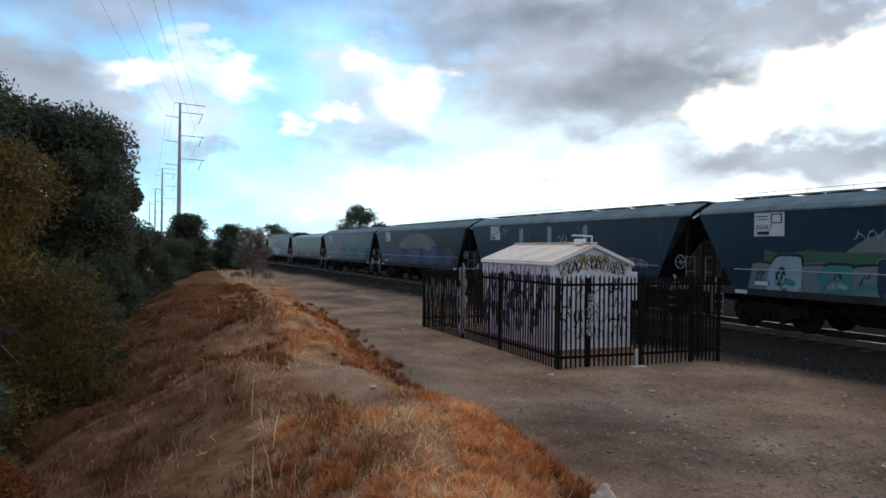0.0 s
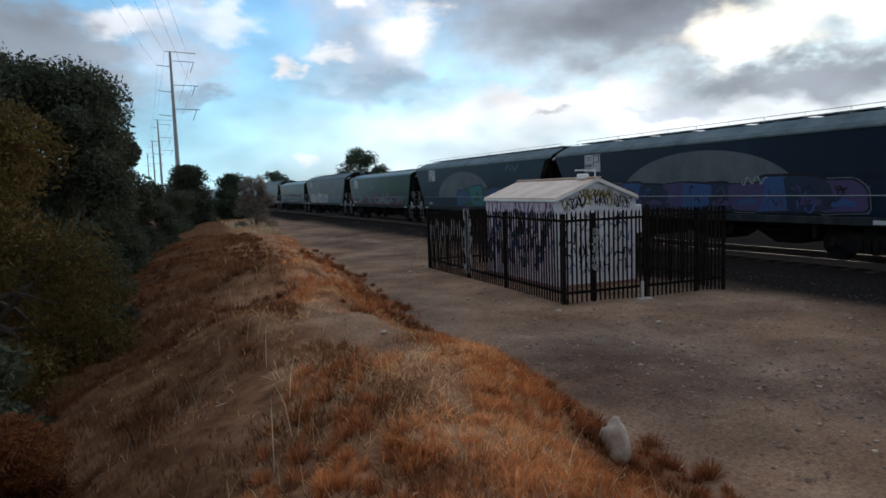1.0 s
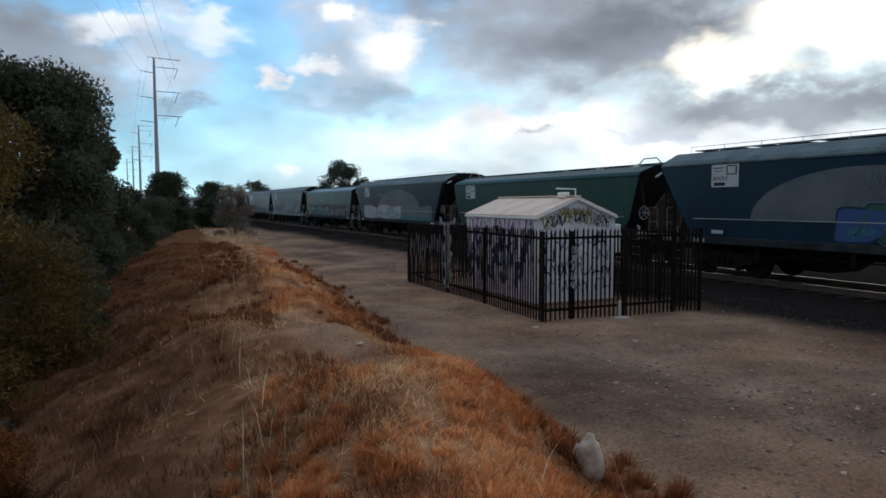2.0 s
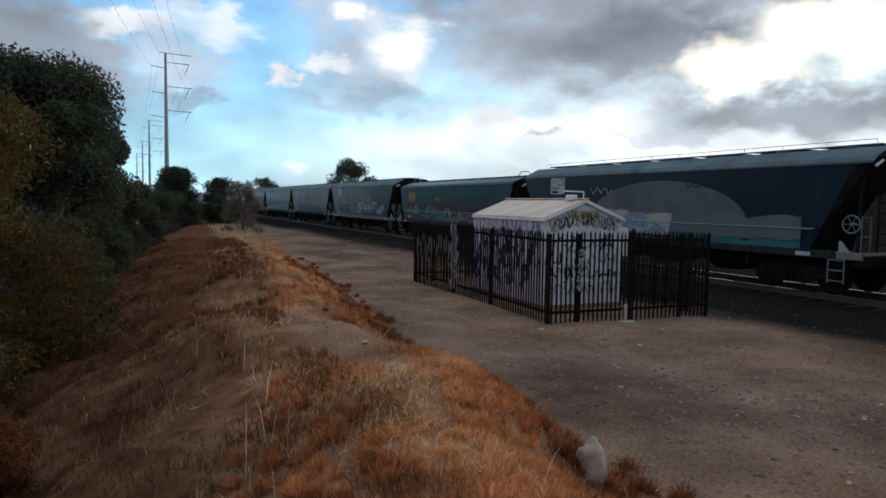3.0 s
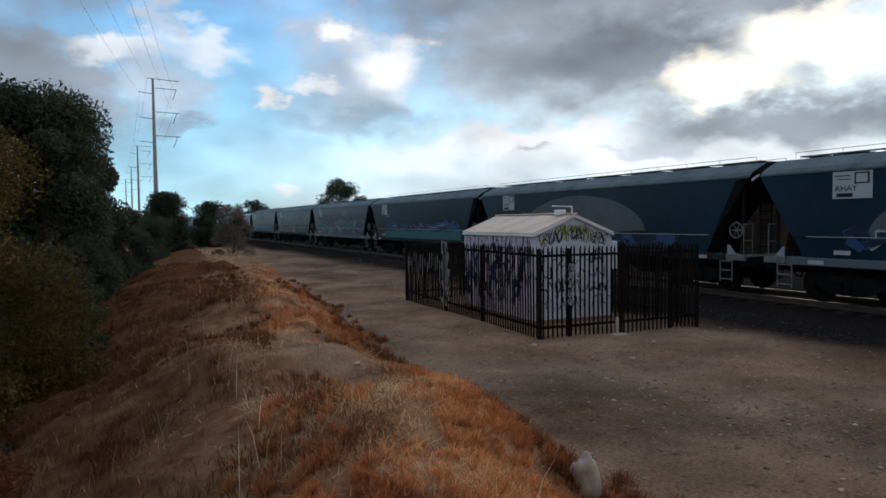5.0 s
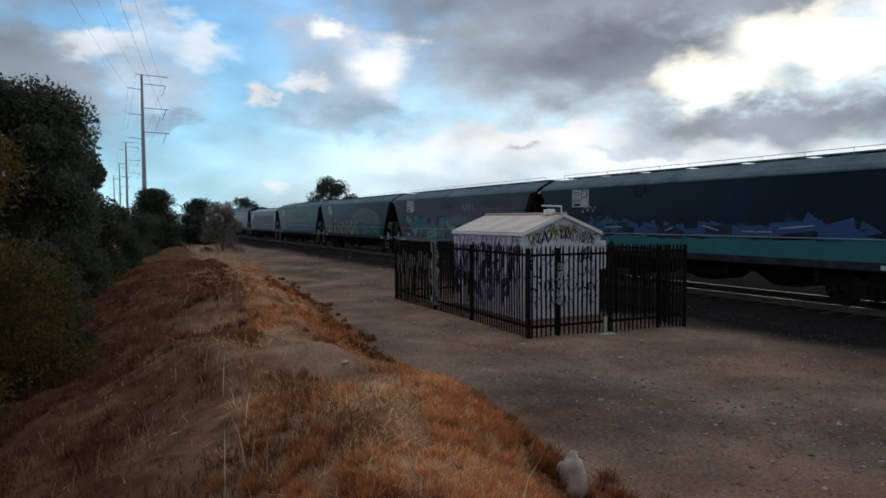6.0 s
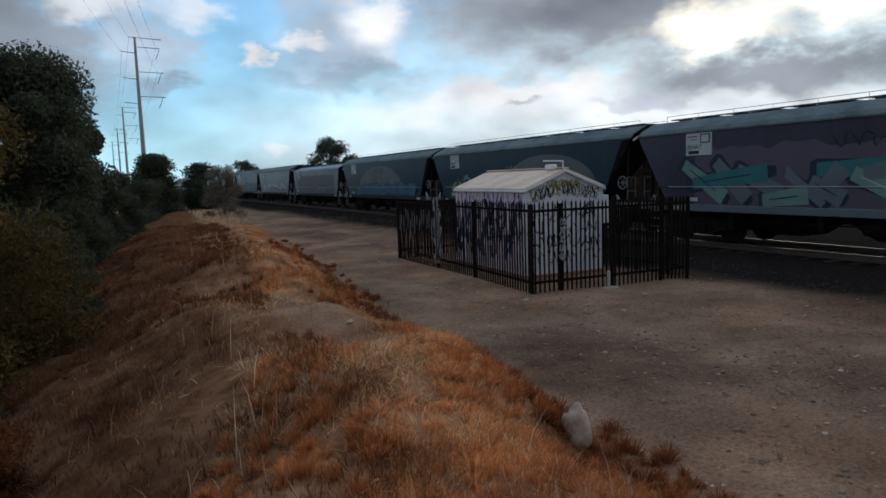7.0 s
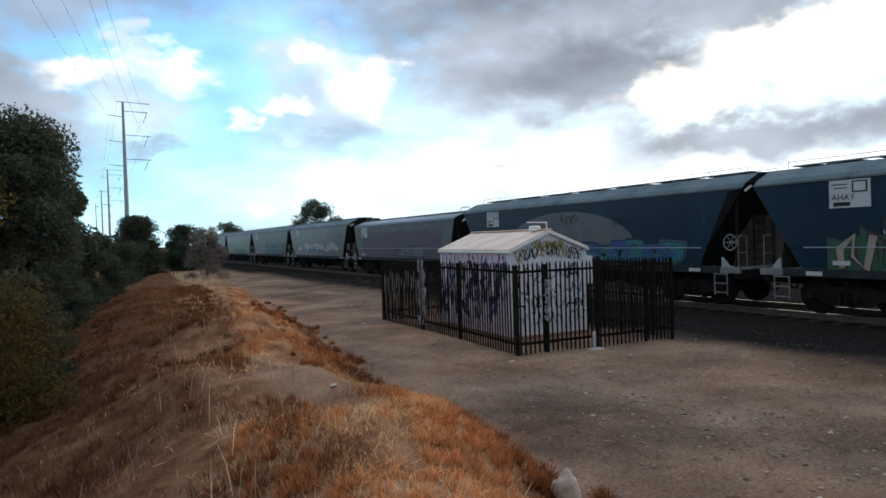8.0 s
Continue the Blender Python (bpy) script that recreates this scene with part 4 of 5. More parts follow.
        f2 = [bm.verts.new((-HW + 0.03, a0, b0)) for a0, b0 in tri]
        bm.faces.new(f1), bm.faces.new(f2[::-1])
        for i in range(5):
            bm.faces.new((f1[i], f2[i], f2[(i + 1) % 5], f1[(i + 1) % 5]))
        bmesh.ops.recalc_face_normals(bm, faces=bm.faces)
        part("jacking_bracket", bm, M["galv"], wg, "pale wedge-shaped bracket")
        # brake hoses and pipes hanging below the platform
        for x0 in (-0.5, 0.35):
            bm = bmesh.new()
            rod(bm, (x0, s * (half - 0.2), 0.78), (x0 + 0.05, s * (half - 0.08), 0.5), 0.025, seg=6)
            rod(bm, (x0 + 0.05, s * (half - 0.08), 0.5), (x0 + 0.12, s * (half + 0.0), 0.46), 0.025, seg=6)
            part("brake_hose", bm, M["iron"], wg)
    # pull rods and levers under the body
    bm = bmesh.new()
    rod(bm, (-1.05, -half + 3.2, 0.72), (-1.05, half - 3.2, 0.66), 0.022, seg=6)
    for y in (-3.9, -1.3, 1.3, 3.9):
        box(bm, -1.25, y - 0.06, 0.55, -1.15, y + 0.06, 0.95, 0.01)
    part("brake_rigging", bm, M["iron"], wg)
    side = lambda a, b, l: (-HW - 0.022 - l, a, b)
    flat = lambda a, b, l: (-HW - 0.002 - l, a, b)
    # grey dome painted on the side
    if kind.get("dome") is not None:
        c, r, zt = kind["dome"]
        pts = [(c + r * math.cos(u), CREASE + 0.04 + (zt - CREASE) * math.sin(u)) for u in np.linspace(0, math.pi, 28)]
        vs = [side(a, b, 0.003) for a, b in pts]
        obj("painted_dome", vs, [tuple(range(len(vs)))], HILL, wg, "grey dome painted on the side")
    art = []
    for y0, y1, z0, z1, n, fills, line, ang in kind["art"]:
        art += block_letters(rng, y0, y1, z0, z1, n, fills, line, 0.010, side) if ang else letters(rng, y0, y1, z0, z1, n, fills, line, 0.010, ang, side)
    for y0, y1, z0, z1, c in kind.get("bands", ()):
        k = max(3, int((y1 - y0) / 0.4))
        tops = [z1 + rng.uniform(-0.10, 0.10) for _ in range(k + 1)]
        vs, fs = [], []
        for i in range(k + 1):
            a = y0 + (y1 - y0) * i / k
            vs += [side(a, max(z0, SILLZ + 0.02), 0.004), side(a, tops[i], 0.004)]
            if i:
                fs.append((2 * i - 2, 2 * i, 2 * i + 1, 2 * i - 1))
        art.append(("painted_band", [(vs, fs, INKS.index(c))]))
    for k in range(kind.get("tags", 2)):
        a, b = rng.uniform(-half + 1.5, half - 3), rng.uniform(1.9, 2.8)
        art.append(("graffiti_tag", [(*ribbon(squiggle(rng, a, b, rng.uniform(0.5, 1.2), rng.uniform(0.2, 0.4), 26), 0.018, 0.03, side), INKS.index(rng.choice(["white", "ice", "black", "grey"])))]))
    for name, pieces in art:
        v, f, i = join(pieces)
        used = sorted(set(i))
        obj(name, v, f, [INK[INKS[u]] for u in used], wg, idx=[used.index(u) for u in i])
    # owner's board with class letters, number as bars
    if kind.get("board", True):
        y, z = half - 2.6, ev - 0.66
        bm = bmesh.new()
        box(bm, -HW - 0.045, y - 0.46, z - 0.02, -HW - 0.022, y + 0.46, z + 0.61, 0.004)
        pl = part("placard", bm, PLATE, wg, "grey board with black class letters")
        bm = bmesh.new()
        box(bm, -HW - 0.050, y - 0.40, z + 0.32, -HW - 0.047, y - 0.06, z + 0.58)
        part("print_bar", bm, INK["black"], pl)
        bm = bmesh.new()
        box(bm, -HW - 0.050, y + 0.04, z + 0.50, -HW - 0.047, y + 0.40, z + 0.525)
        part("print_bar", bm, INK["black"], pl)
        bm = bmesh.new()
        box(bm, -HW - 0.050, y + 0.04, z + 0.42, -HW - 0.047, y + 0.34, z + 0.44)
        part("print_bar", bm, INK["black"], pl)
        bm = bmesh.new()
        box(bm, -HW - 0.050, y - 0.02, z + 0.02, -HW - 0.047, y + 0.36, z + 0.11)
        part("print_bar", bm, INK["black"], pl)
        bm = bmesh.new()
        box(bm, -HW - 0.053, y - 0.36, z + 0.35, -HW - 0.0505, y - 0.10, z + 0.55)
        part("emblem", bm, PLATE, pl)
        cu = bpy.data.curves.new("class_letters", "FONT")
        cu.body, cu.size, cu.extrude, cu.align_x = "AHAY", 0.20, 0.001, "CENTER"
        cu.materials.append(INK["black"])
        t = new("class_letters", cu)
        t.parent = pl
        t.matrix_basis = pose(-HW - 0.051, y + 0.14, z + 0.155, 90, 0, -90)
    for y, z in ((-half + 1.75, 1.02), (half - 1.75, 1.02), (half - 2.4, 1.28)):
        bm = bmesh.new()
        box(bm, -HW - 0.062, y - 0.2, z - 0.05, -HW - 0.056, y + 0.2, z + 0.05)
        part("stencil_plate", bm, PLATE, wg)
    return wg


L_ = lambda c, a: "%s hopper wagon, %s" % (c, a)
KINDS = [
    dict(colour="blue", seed=1, label=L_("dark blue", "pale blue bubble graffiti low on its side"), art=[(-5.0, 5.4, 1.08, 1.98, 15, ["grey", "ice", "grey", "navy", "grey", "teal"], "black", False)], dome=(-0.2, 3.2, 2.85),
         bands=[(-6.0, 5.0, 1.5, 2.15, "green")]),
    dict(colour="blue", seed=2, label=L_("faded blue", "cream outlined scrawl and pale patches"), art=[(-5.2, 4.6, 1.55, 1.95, 14, ["purple", "navy", "mauve"], "cream", True)], bands=[(2.4, 2.7, 2.3, 3.0, "ice"), (0.2, 0.5, 2.3, 3.0, "ice"), (-2.2, -1.9, 2.3, 3.0, "ice")], tags=4),
    dict(colour="navy", seed=3, label=L_("dark navy", "black outlined letters under a grey dome"), art=[(-5.2, 4.0, 1.2, 2.1, 10, ["purple", "navy", "blue"], "black", False)], dome=(-0.2, 3.4, 2.95), bands=[(-5.4, 4.6, 1.2, 1.9, "blue")]),
    dict(colour="blue", seed=4, label=L_("dark blue", "green bubble letters and a grey dome"), art=[(-5.4, 1.5, 1.2, 2.15, 8, ["green", "teal", "green", "blue"], "navy", False)], dome=(1.0, 3.0, 2.9)),
    dict(colour="green", seed=5, label=L_("green", "pink and orange outlined graffiti"), art=[(-5.0, 5.2, 1.1, 1.9, 10, ["teal", "maroon", "grey"], "pink", True)], low=True, bands=[(-5.4, 5.2, 1.0, 1.5, "maroon")]),
    dict(colour="navy", seed=6, label=L_("dark navy", "white and pink bubble letters, grey dome"), art=[(-1.0, 5.2, 1.15, 2.0, 7, ["white", "ice", "white"], "pink", False)], dome=(-0.6, 3.4, 2.9), bands=[(-5.6, 5.6, 0.94, 1.3, "teal"), (4.2, 5.8, 0.94, 1.4, "maroon"), (-5.6, -1.0, 1.3, 1.9, "grey")]),
    dict(colour="teal", seed=7, label=L_("teal green", "a rounded top and cyan lettering"), art=[(-0.4, 5.2, 1.1, 1.95, 7, ["teal", "teal", "navy"], "grey", True), (-5.0, -0.6, 1.05, 1.8, 5, ["grey", "mauve"], "navy", True)], low=True, bands=[(4.3, 5.3, 2.2, 2.75, "orange"), (-5.3, 5.4, 0.95, 2.0, "maroon")], board=False),
    dict(colour="blue", seed=8, label=L_("dark blue", "white angular letters under a grey dome"), art=[(-5.4, 2.0, 1.15, 2.2, 12, ["ice", "white", "grey", "ice"], "black", True), (2.0, 5.0, 1.25, 2.05, 5, ["navy", "navy", "blue"], "blue", True)], dome=(0.6, 3.9, 3.0), sill="grey"),
    dict(colour="blue", seed=9, label=L_("dark blue", "a wide grey dome and faint blue tags"), art=[(-4.5, 4.5, 1.2, 1.8, 12, ["blue", "navy"], "black", False)], dome=(0.2, 3.6, 2.95)),
    dict(colour="navy", seed=10, label=L_("dark navy", "blue lettering over a teal band"), art=[(-5.2, 4.8, 1.5, 2.2, 9, ["blue", "blue", "navy"], "black", True)], bands=[(-5.6, 5.0, 0.94, 1.6, "teal"), (4.8, 5.9, 0.94, 2.0, "maroon")], tags=4),
    dict(colour="purple", seed=11, label=L_("grey mauve", "very large blue-green block letters"), art=[(-5.6, 4.8, 0.98, 2.62, 6, ["grey", "mint", "grey", "teal"], "navy", True)], bands=[(-5.8, 5.0, 1.0, 2.7, "mauve")], sill="grey"),
    dict(colour="blue", seed=12, label=L_("dark blue", "orange and green wild letters"), art=[(-1.5, 5.1, 1.0, 2.2, 12, ["orange", "mint", "green", "cream"], "maroon", True), (-5.4, -1.5, 1.2, 1.8, 5, ["green", "teal"], "navy", False)], dome=(-2.6, 3.0, 2.85), bands=[(-1.6, 5.4, 0.95, 1.85, "green")]),
    dict(colour="blue", seed=13, label=L_("dark blue", "a grey dome above teal lettering"), art=[(-5.2, 4.2, 1.2, 1.85, 13, ["teal", "blue"], "navy", False)], dome=(0.2, 3.6, 2.9)),
    dict(colour="grey", seed=14, label=L_("faded grey", "a pinkish side and little graffiti"), art=[(-4.0, 0.0, 1.2, 1.7, 5, ["mauve", "grey"], "navy", False)], bands=[(-5.4, 5.2, 1.0, 2.6, "mauve")], low=True),
    dict(colour="grey", seed=15, label=L_("pale grey", "white lettering along the middle"), art=[(-4.8, 4.8, 1.3, 2.2, 9, ["white", "ice"], "navy", True)]),
    dict(colour="teal", seed=16, label=L_("plain teal green", "few faded tags"), art=[(-4.0, 2.0, 1.2, 1.7, 6, ["teal", "green"], "navy", False)]),
]
ORDER = [15] + list(range(14)) + [14, 3, 15, 8, 12, 14, 1, 15]      # from the wagon nearest the front of the train


def make_train():
    done, cars = {}, []
    for j, k in enumerate(ORDER):
        if k in done:
            w = copy_thing(done[k], Matrix())
        else:
            w = done[k] = make_wagon(KINDS[k])
        cars.append((j - 1, w))
    return cars


CARS = make_train()


def motions():
    times = [0.5 * k for k in range(17)]
    for j, w in CARS:
        rows = []
        for t in times:
            s = FIRST_GAP + WAGON * (j - 0.5) - (SPEED * t - BRAKE * t * t / 2)
            p = along(s, HW, RAIL_Z)
            rows.append((t, pose(p.x, p.y, p.z, 0, 0, HEADING)))
        walk(w, rows)


# ---- power line ----
def make_pole(x, y, h, label):
    po = empty("power_pole", pose(x, y, 0), label, "power pole", "power line poles")
    steel = M["galv"]
    bm = bmesh.new()
    rod(bm, (0, 0, -0.5), (0, 0, h), 0.42, 0.17, 12)
    part("shaft", bm, steel, po)
    for z, a, b in ((h - 0.1, -0.9, 3.6), (h - 1.4, 0, 3.3), (h - 5.0, 0, 3.7), (h - 8.6, 0, 3.7), (h - 2.2, -2.0, 0), (h - 6.0, -2.0, 0), (h - 9.6, -2.1, 0)):
        bm = bmesh.new()
        rod(bm, (a, 0, z + 0.12 * (a < 0)), (b, 0, z - 0.1), 0.045, 0.06, 6)
        part("cross_arm", bm, steel, po)
    for z in (h - 1.4, h - 5.0, h - 8.6):
        bm = bmesh.new()
        rod(bm, (3.3, 0, z - 0.1), (2.7, 0, z - 1.7), 0.04, seg=6)
        part("insulator", bm, M["iron"], po)
    return po


POLES = [(-0.85, 110.0), (-6.1, 205.5), (-10.9, 284.5), (-16.4, 360.0)]
for q in POLES:
    make_pole(q[0], q[1], 24.3, "tall grey steel power pole with staggered arms")


def make_wires():
    ends = [(-7.0, 10.0), *POLES]
    for h, off in ((24.2, -0.8), (23.0, 2.8), (19.2, 2.8), (22.1, -1.9)):
        pts = []
        for (xa, ya), (xb, yb) in zip(ends[:3], ends[1:4]):
            for k in range(12):
                u = k / 12
                pts.append((xa + (xb - xa) * u + off, ya + (yb - ya) * u, h - 4 * 1.6 * u * (1 - u)))
        cu = bpy.data.curves.new("wire", "CURVE")
        cu.dimensions, cu.bevel_depth, cu.bevel_resolution = "3D", 0.011, 0
        sp = cu.splines.new("POLY")
        sp.points.add(len(pts) - 1)
        for p, q in zip(sp.points, pts):
            p.co = (*q, 1)
        cu.materials.append(M["iron"])
        tagged(new("power_cable", cu), "thin dark overhead power cable", "cable", "power cables")


make_wires()


# ---- trees and shrubs ----
def leaf_cloud(rng, centres, radii, per, size, squash=0.9, droop=0.0):
    """Small leaf quads scattered through the outer part of many lumps."""
    c, r = np.repeat(centres, per, 0), np.repeat(radii, per)
    n = len(c)
    d = rng.normal(size=(n, 3))
    d /= np.linalg.norm(d, axis=1)[:, None]
    rad = r * (0.30 + 0.85 * rng.random(n) ** 0.75) * np.where(rng.random(n) < 0.05, 1.1, 1.0)
    p = c + d * rad[:, None] * np.array([1, 1, squash])
    a = rng.normal(size=(n, 3)) + np.array([0, 0, -droop])
    a /= np.linalg.norm(a, axis=1)[:, None]
    b = np.cross(a, rng.normal(size=(n, 3)))
    b /= np.linalg.norm(b, axis=1)[:, None] + 1e-9
    s = size * rng.uniform(0.6, 1.4, n)[:, None]
    vs = np.stack([p - a * s, p + b * s * 0.36, p + a * s, p - b * s * 0.36], 1).reshape(-1, 3)
    fs = np.arange(4 * n).reshape(-1, 4)
    return vs, fs


def fast_mesh(name, vs, fs, mt, parent=None, label=""):
    me = bpy.data.meshes.new(name)
    vs, fs = np.asarray(vs, np.float32), np.asarray(fs, np.int32)
    k = fs.shape[1]
    me.vertices.add(len(vs)), me.loops.add(fs.size), me.polygons.add(len(fs))
    me.vertices.foreach_set("co", vs.ravel())
    me.loops.foreach_set("vertex_index", fs.ravel())
    me.polygons.foreach_set("loop_start", np.arange(0, fs.size, k, dtype=np.int32))
    me.update(calc_edges=True)
    me.materials.append(mt)
    ob = new(name, me)
    ob.parent = parent
    if label:
        tagged(ob, label)
    return ob


def leaf_material(name, cols, trans=0.25):
    mt = material(name, cols, 0.8, 0.9, 0, 0, 9, coord="Object", per=0.35, island=True)
    nt = mt.node_tree
    b = nt.nodes["Principled BSDF"]
    b.inputs["Specular IOR Level"].default_value = 0.06
    tr, mx = nt.nodes.new("ShaderNodeBsdfTranslucent"), nt.nodes.new("ShaderNodeMixShader")
    src = b.inputs["Base Color"].links[0].from_socket
    nt.links.new(src, tr.inputs[0])
    mx.inputs[0].default_value = trans
    nt.links.new(b.outputs[0], mx.inputs[1]), nt.links.new(tr.outputs[0], mx.inputs[2])
    nt.links.new(mx.outputs[0], nt.nodes["Material Output"].inputs[0])
    return mt


LEAF = {
    "dark": leaf_material("dark_leaves", [(0.034, 0.039, 0.027), (0.064, 0.072, 0.048), (0.106, 0.115, 0.077)]),
    "olive": leaf_material("olive_leaves", [(0.048, 0.033, 0.012), (0.095, 0.066, 0.022), (0.15, 0.106, 0.036)]),
    "rust": leaf_material("rusty_leaves", [(0.06, 0.022, 0.010), (0.13, 0.048, 0.019), (0.21, 0.088, 0.034)]),
    "gum": leaf_material("gum_leaves", [(0.035, 0.05, 0.035), (0.06, 0.08, 0.055), (0.09, 0.11, 0.075)]),
    "bare": leaf_material("dry_twigs", [(0.09, 0.075, 0.065), (0.17, 0.145, 0.12), (0.25, 0.21, 0.18)]),
}
BARK = material("bark", [(0.04, 0.03, 0.022), (0.09, 0.068, 0.05), (0.15, 0.12, 0.09)], 7, 0.95, 0, 0.5, 50, stretch=(1, 1, 0.25))


def make_tree(name, label, category, x, y, h, spread, leaf, seed, lumps=26, per=900, size=0.09, clear=0.18, squash=0.85, low=False):
    rng = np.random.default_rng(seed)
    z0 = ground_z(x, y)
    tr = empty(name, pose(x, y, z0), label, category)
    cs, rs = [], []
    for k in range(lumps):
        a, u = rng.uniform(0, 2 * math.pi), rng.random()
        zz = clear * h + (1 - clear) * h * (u ** 0.8) * 0.9
        prof = math.sin(math.pi * min(1, 0.22 + 0.72 * (zz / h) ** 0.9)) ** 0.6
        if low:
            zz = h * u ** 1.35
            prof = 1 - 0.62 * (zz / h) ** 2
        rr = spread * prof * math.sqrt(rng.uniform(0.1, 1)) * 0.8
        r = spread * rng.uniform(0.20, 0.36)
        zz = min(zz, h - r * squash)
        cs.append((rr * math.cos(a), rr * math.sin(a), max(zz, 0.3 * r)))
        rs.append(r)
    cs, rs = np.array(cs), np.array(rs)
    bm = bmesh.new()
    rod(bm, (0, 0, -0.25), (0.02 * h, 0.01 * h, 0.42 * h), 0.035 * h, 0.022 * h, 9)
    part("trunk", bm, BARK, tr)
    for k in range(0, lumps, 2):
        bm = bmesh.new()
        c = Vector(cs[k])
        st = Vector((0.01 * h, 0.0, h * (0.12 + 0.28 * rng.random())))
        md = st.lerp(c, 0.5) + Vector((0, 0, 0.04 * h))
        rod(bm, st, md, 0.014 * h, 0.009 * h, 6), rod(bm, md, c, 0.009 * h, 0.003 * h, 5)
        part("limb", bm, BARK, tr)
    vs, fs = leaf_cloud(rng, cs, rs, per, size, squash)
    fast_mesh("crown", vs, fs, LEAF[leaf], tr)
    return tr


make_tree("tree", "large dark evergreen tree above the ditch", "tree", -6.0, 20.0, 7.7, 3.6, "dark", 11, 46, 2100, 0.068, 0.0)
make_tree("tree", "dark evergreen tree with a rounded crown", "tree", -3.3, 22.0, 7.3, 2.5, "dark", 12, 38, 1900, 0.068, 0.0)
make_tree("tree", "lower dark tree beside the bank", "tree", -2.7, 27.0, 5.6, 2.0, "dark", 13, 28, 1200, 0.08, 0.0)
make_tree("shrub", "dark shrub at the foot of the bank", "shrub", -3.0, 34.0, 4.6, 1.9, "dark", 14, 24, 900, 0.09, low=True)
make_tree("shrub", "olive brown shrub with fine feathery foliage", "shrub", -3.1, 11.4, 4.4, 2.25, "olive", 15, 60, 1700, 0.038, low=True)
make_tree("shrub", "small rusty brown shrub on the slope", "shrub", -1.65, 5.9, 1.15, 0.8, "rust", 16, 26, 2200, 0.02, low=True)
for k, (x, y, h, r) in enumerate(((-2.6, 8.6, 1.5, 1.0), (-2.2, 14.2, 2.0, 1.15), (-2.2, 17.5, 2.3, 1.15), (-2.3, 21.5, 2.4, 1.2), (-2.4, 26.0, 2.3, 1.1), (-1.5, 39.0, 2.6, 1.5), (-0.9, 51.0, 3.2, 2.2))):
    make_tree("shrub", "low dark shrub growing out of the ditch", "shrub", x, y, h, r, "dark", 60 + k, 22, 1100, 0.05, low=True)
make_tree("tree", "dark round tree by the power pole", "tree", 0.2, 58.0, 5.0, 2.1, "dark", 27, 80, 520, 0.10, low=True)
make_tree("shrub", "dark scrub along the far bank", "shrub", -2.6, 47.0, 4.0, 2.1, "dark", 18, 24, 800, 0.11, low=True)
make_tree("shrub", "grey-brown leafless bush beside the track", "shrub", 4.1, 44.0, 3.3, 1.5, "bare", 19, 34, 420, 0.05, low=True)
make_tree("shrub", "grey-green bush behind the dry bush", "shrub", 4.0, 62.0, 4.0, 2.1, "gum", 20, 44, 420, 0.10, low=True)
make_tree("gum_tree", "tall gum tree with an open crown beyond the train", "tree", 27.2, 106.0, 9.3, 4.6, "gum", 21, 26, 420, 0.17, 0.42)
make_tree("gum_tree", "small far gum tree", "tree", 24.0, 190.0, 8.5, 4.5, "gum", 22, 14, 300, 0.3, 0.2)


# ---- grass, stones ----
def make_grass(name, label, n, area, hmin, hmax, width, cols, seed, keep, lean=0.5, lift=0.0):
    rng = np.random.default_rng(seed)
    x, y = rng.uniform(area[0], area[1], n), area[2] + (area[3] - area[2]) * rng.random(n) ** 1.7
    y = np.where(rng.random(n) < 0.05, rng.uniform(-4, area[2] + 0.3, n), y)
    xf = np.interp(y, *FOOT)
    clump = 1.5 * (patches(x, y, 0.55, seed) + 0.6 * patches(x, y, 0.22, seed + 50) - 0.8)
    ok = keep(x, y, xf, clump, rng.random(n))
    x, y, clump = x[ok], y[ok], clump[ok]
    z = heights(x, y) + lift
    m = len(x)
    h = rng.uniform(hmin, hmax, m) * np.clip(1 + 1.3 * clump, 0.3, 2.6)
    a = rng.uniform(0, 2 * math.pi, m)
    bend = h * lean * rng.uniform(0.2, 1.3, m)
    dx, dy = np.cos(a), np.sin(a)
    w = width * rng.uniform(0.6, 1.4, m) * (1 + np.hypot(x, y) / 11)
    b = rng.uniform(0, 2 * math.pi, m)
    wx, wy = np.cos(b) * w, np.sin(b) * w
    P = np.stack([np.c_[x - wx, y - wy, z - 0.02], np.c_[x + wx, y + wy, z - 0.02],
                  np.c_[x + dx * bend * 0.4 + wx * 0.7, y + dy * bend * 0.4 + wy * 0.7, z + h * 0.6],
                  np.c_[x + dx * bend * 0.4 - wx * 0.7, y + dy * bend * 0.4 - wy * 0.7, z + h * 0.6],
                  np.c_[x + dx * bend + wx * 0.1, y + dy * bend + wy * 0.1, z + h],
                  np.c_[x + dx * bend - wx * 0.1, y + dy * bend - wy * 0.1, z + h]], 1).reshape(-1, 3)
    k = np.arange(m)[:, None] * 6
    F = np.concatenate([k + np.array([0, 1, 2, 3]), k + np.array([3, 2, 4, 5])])
    ob = fast_mesh(name, P, F, leaf_material(name + "_blades", cols, 0.45))
    return tagged(ob, label, "grass", kind="stuff")


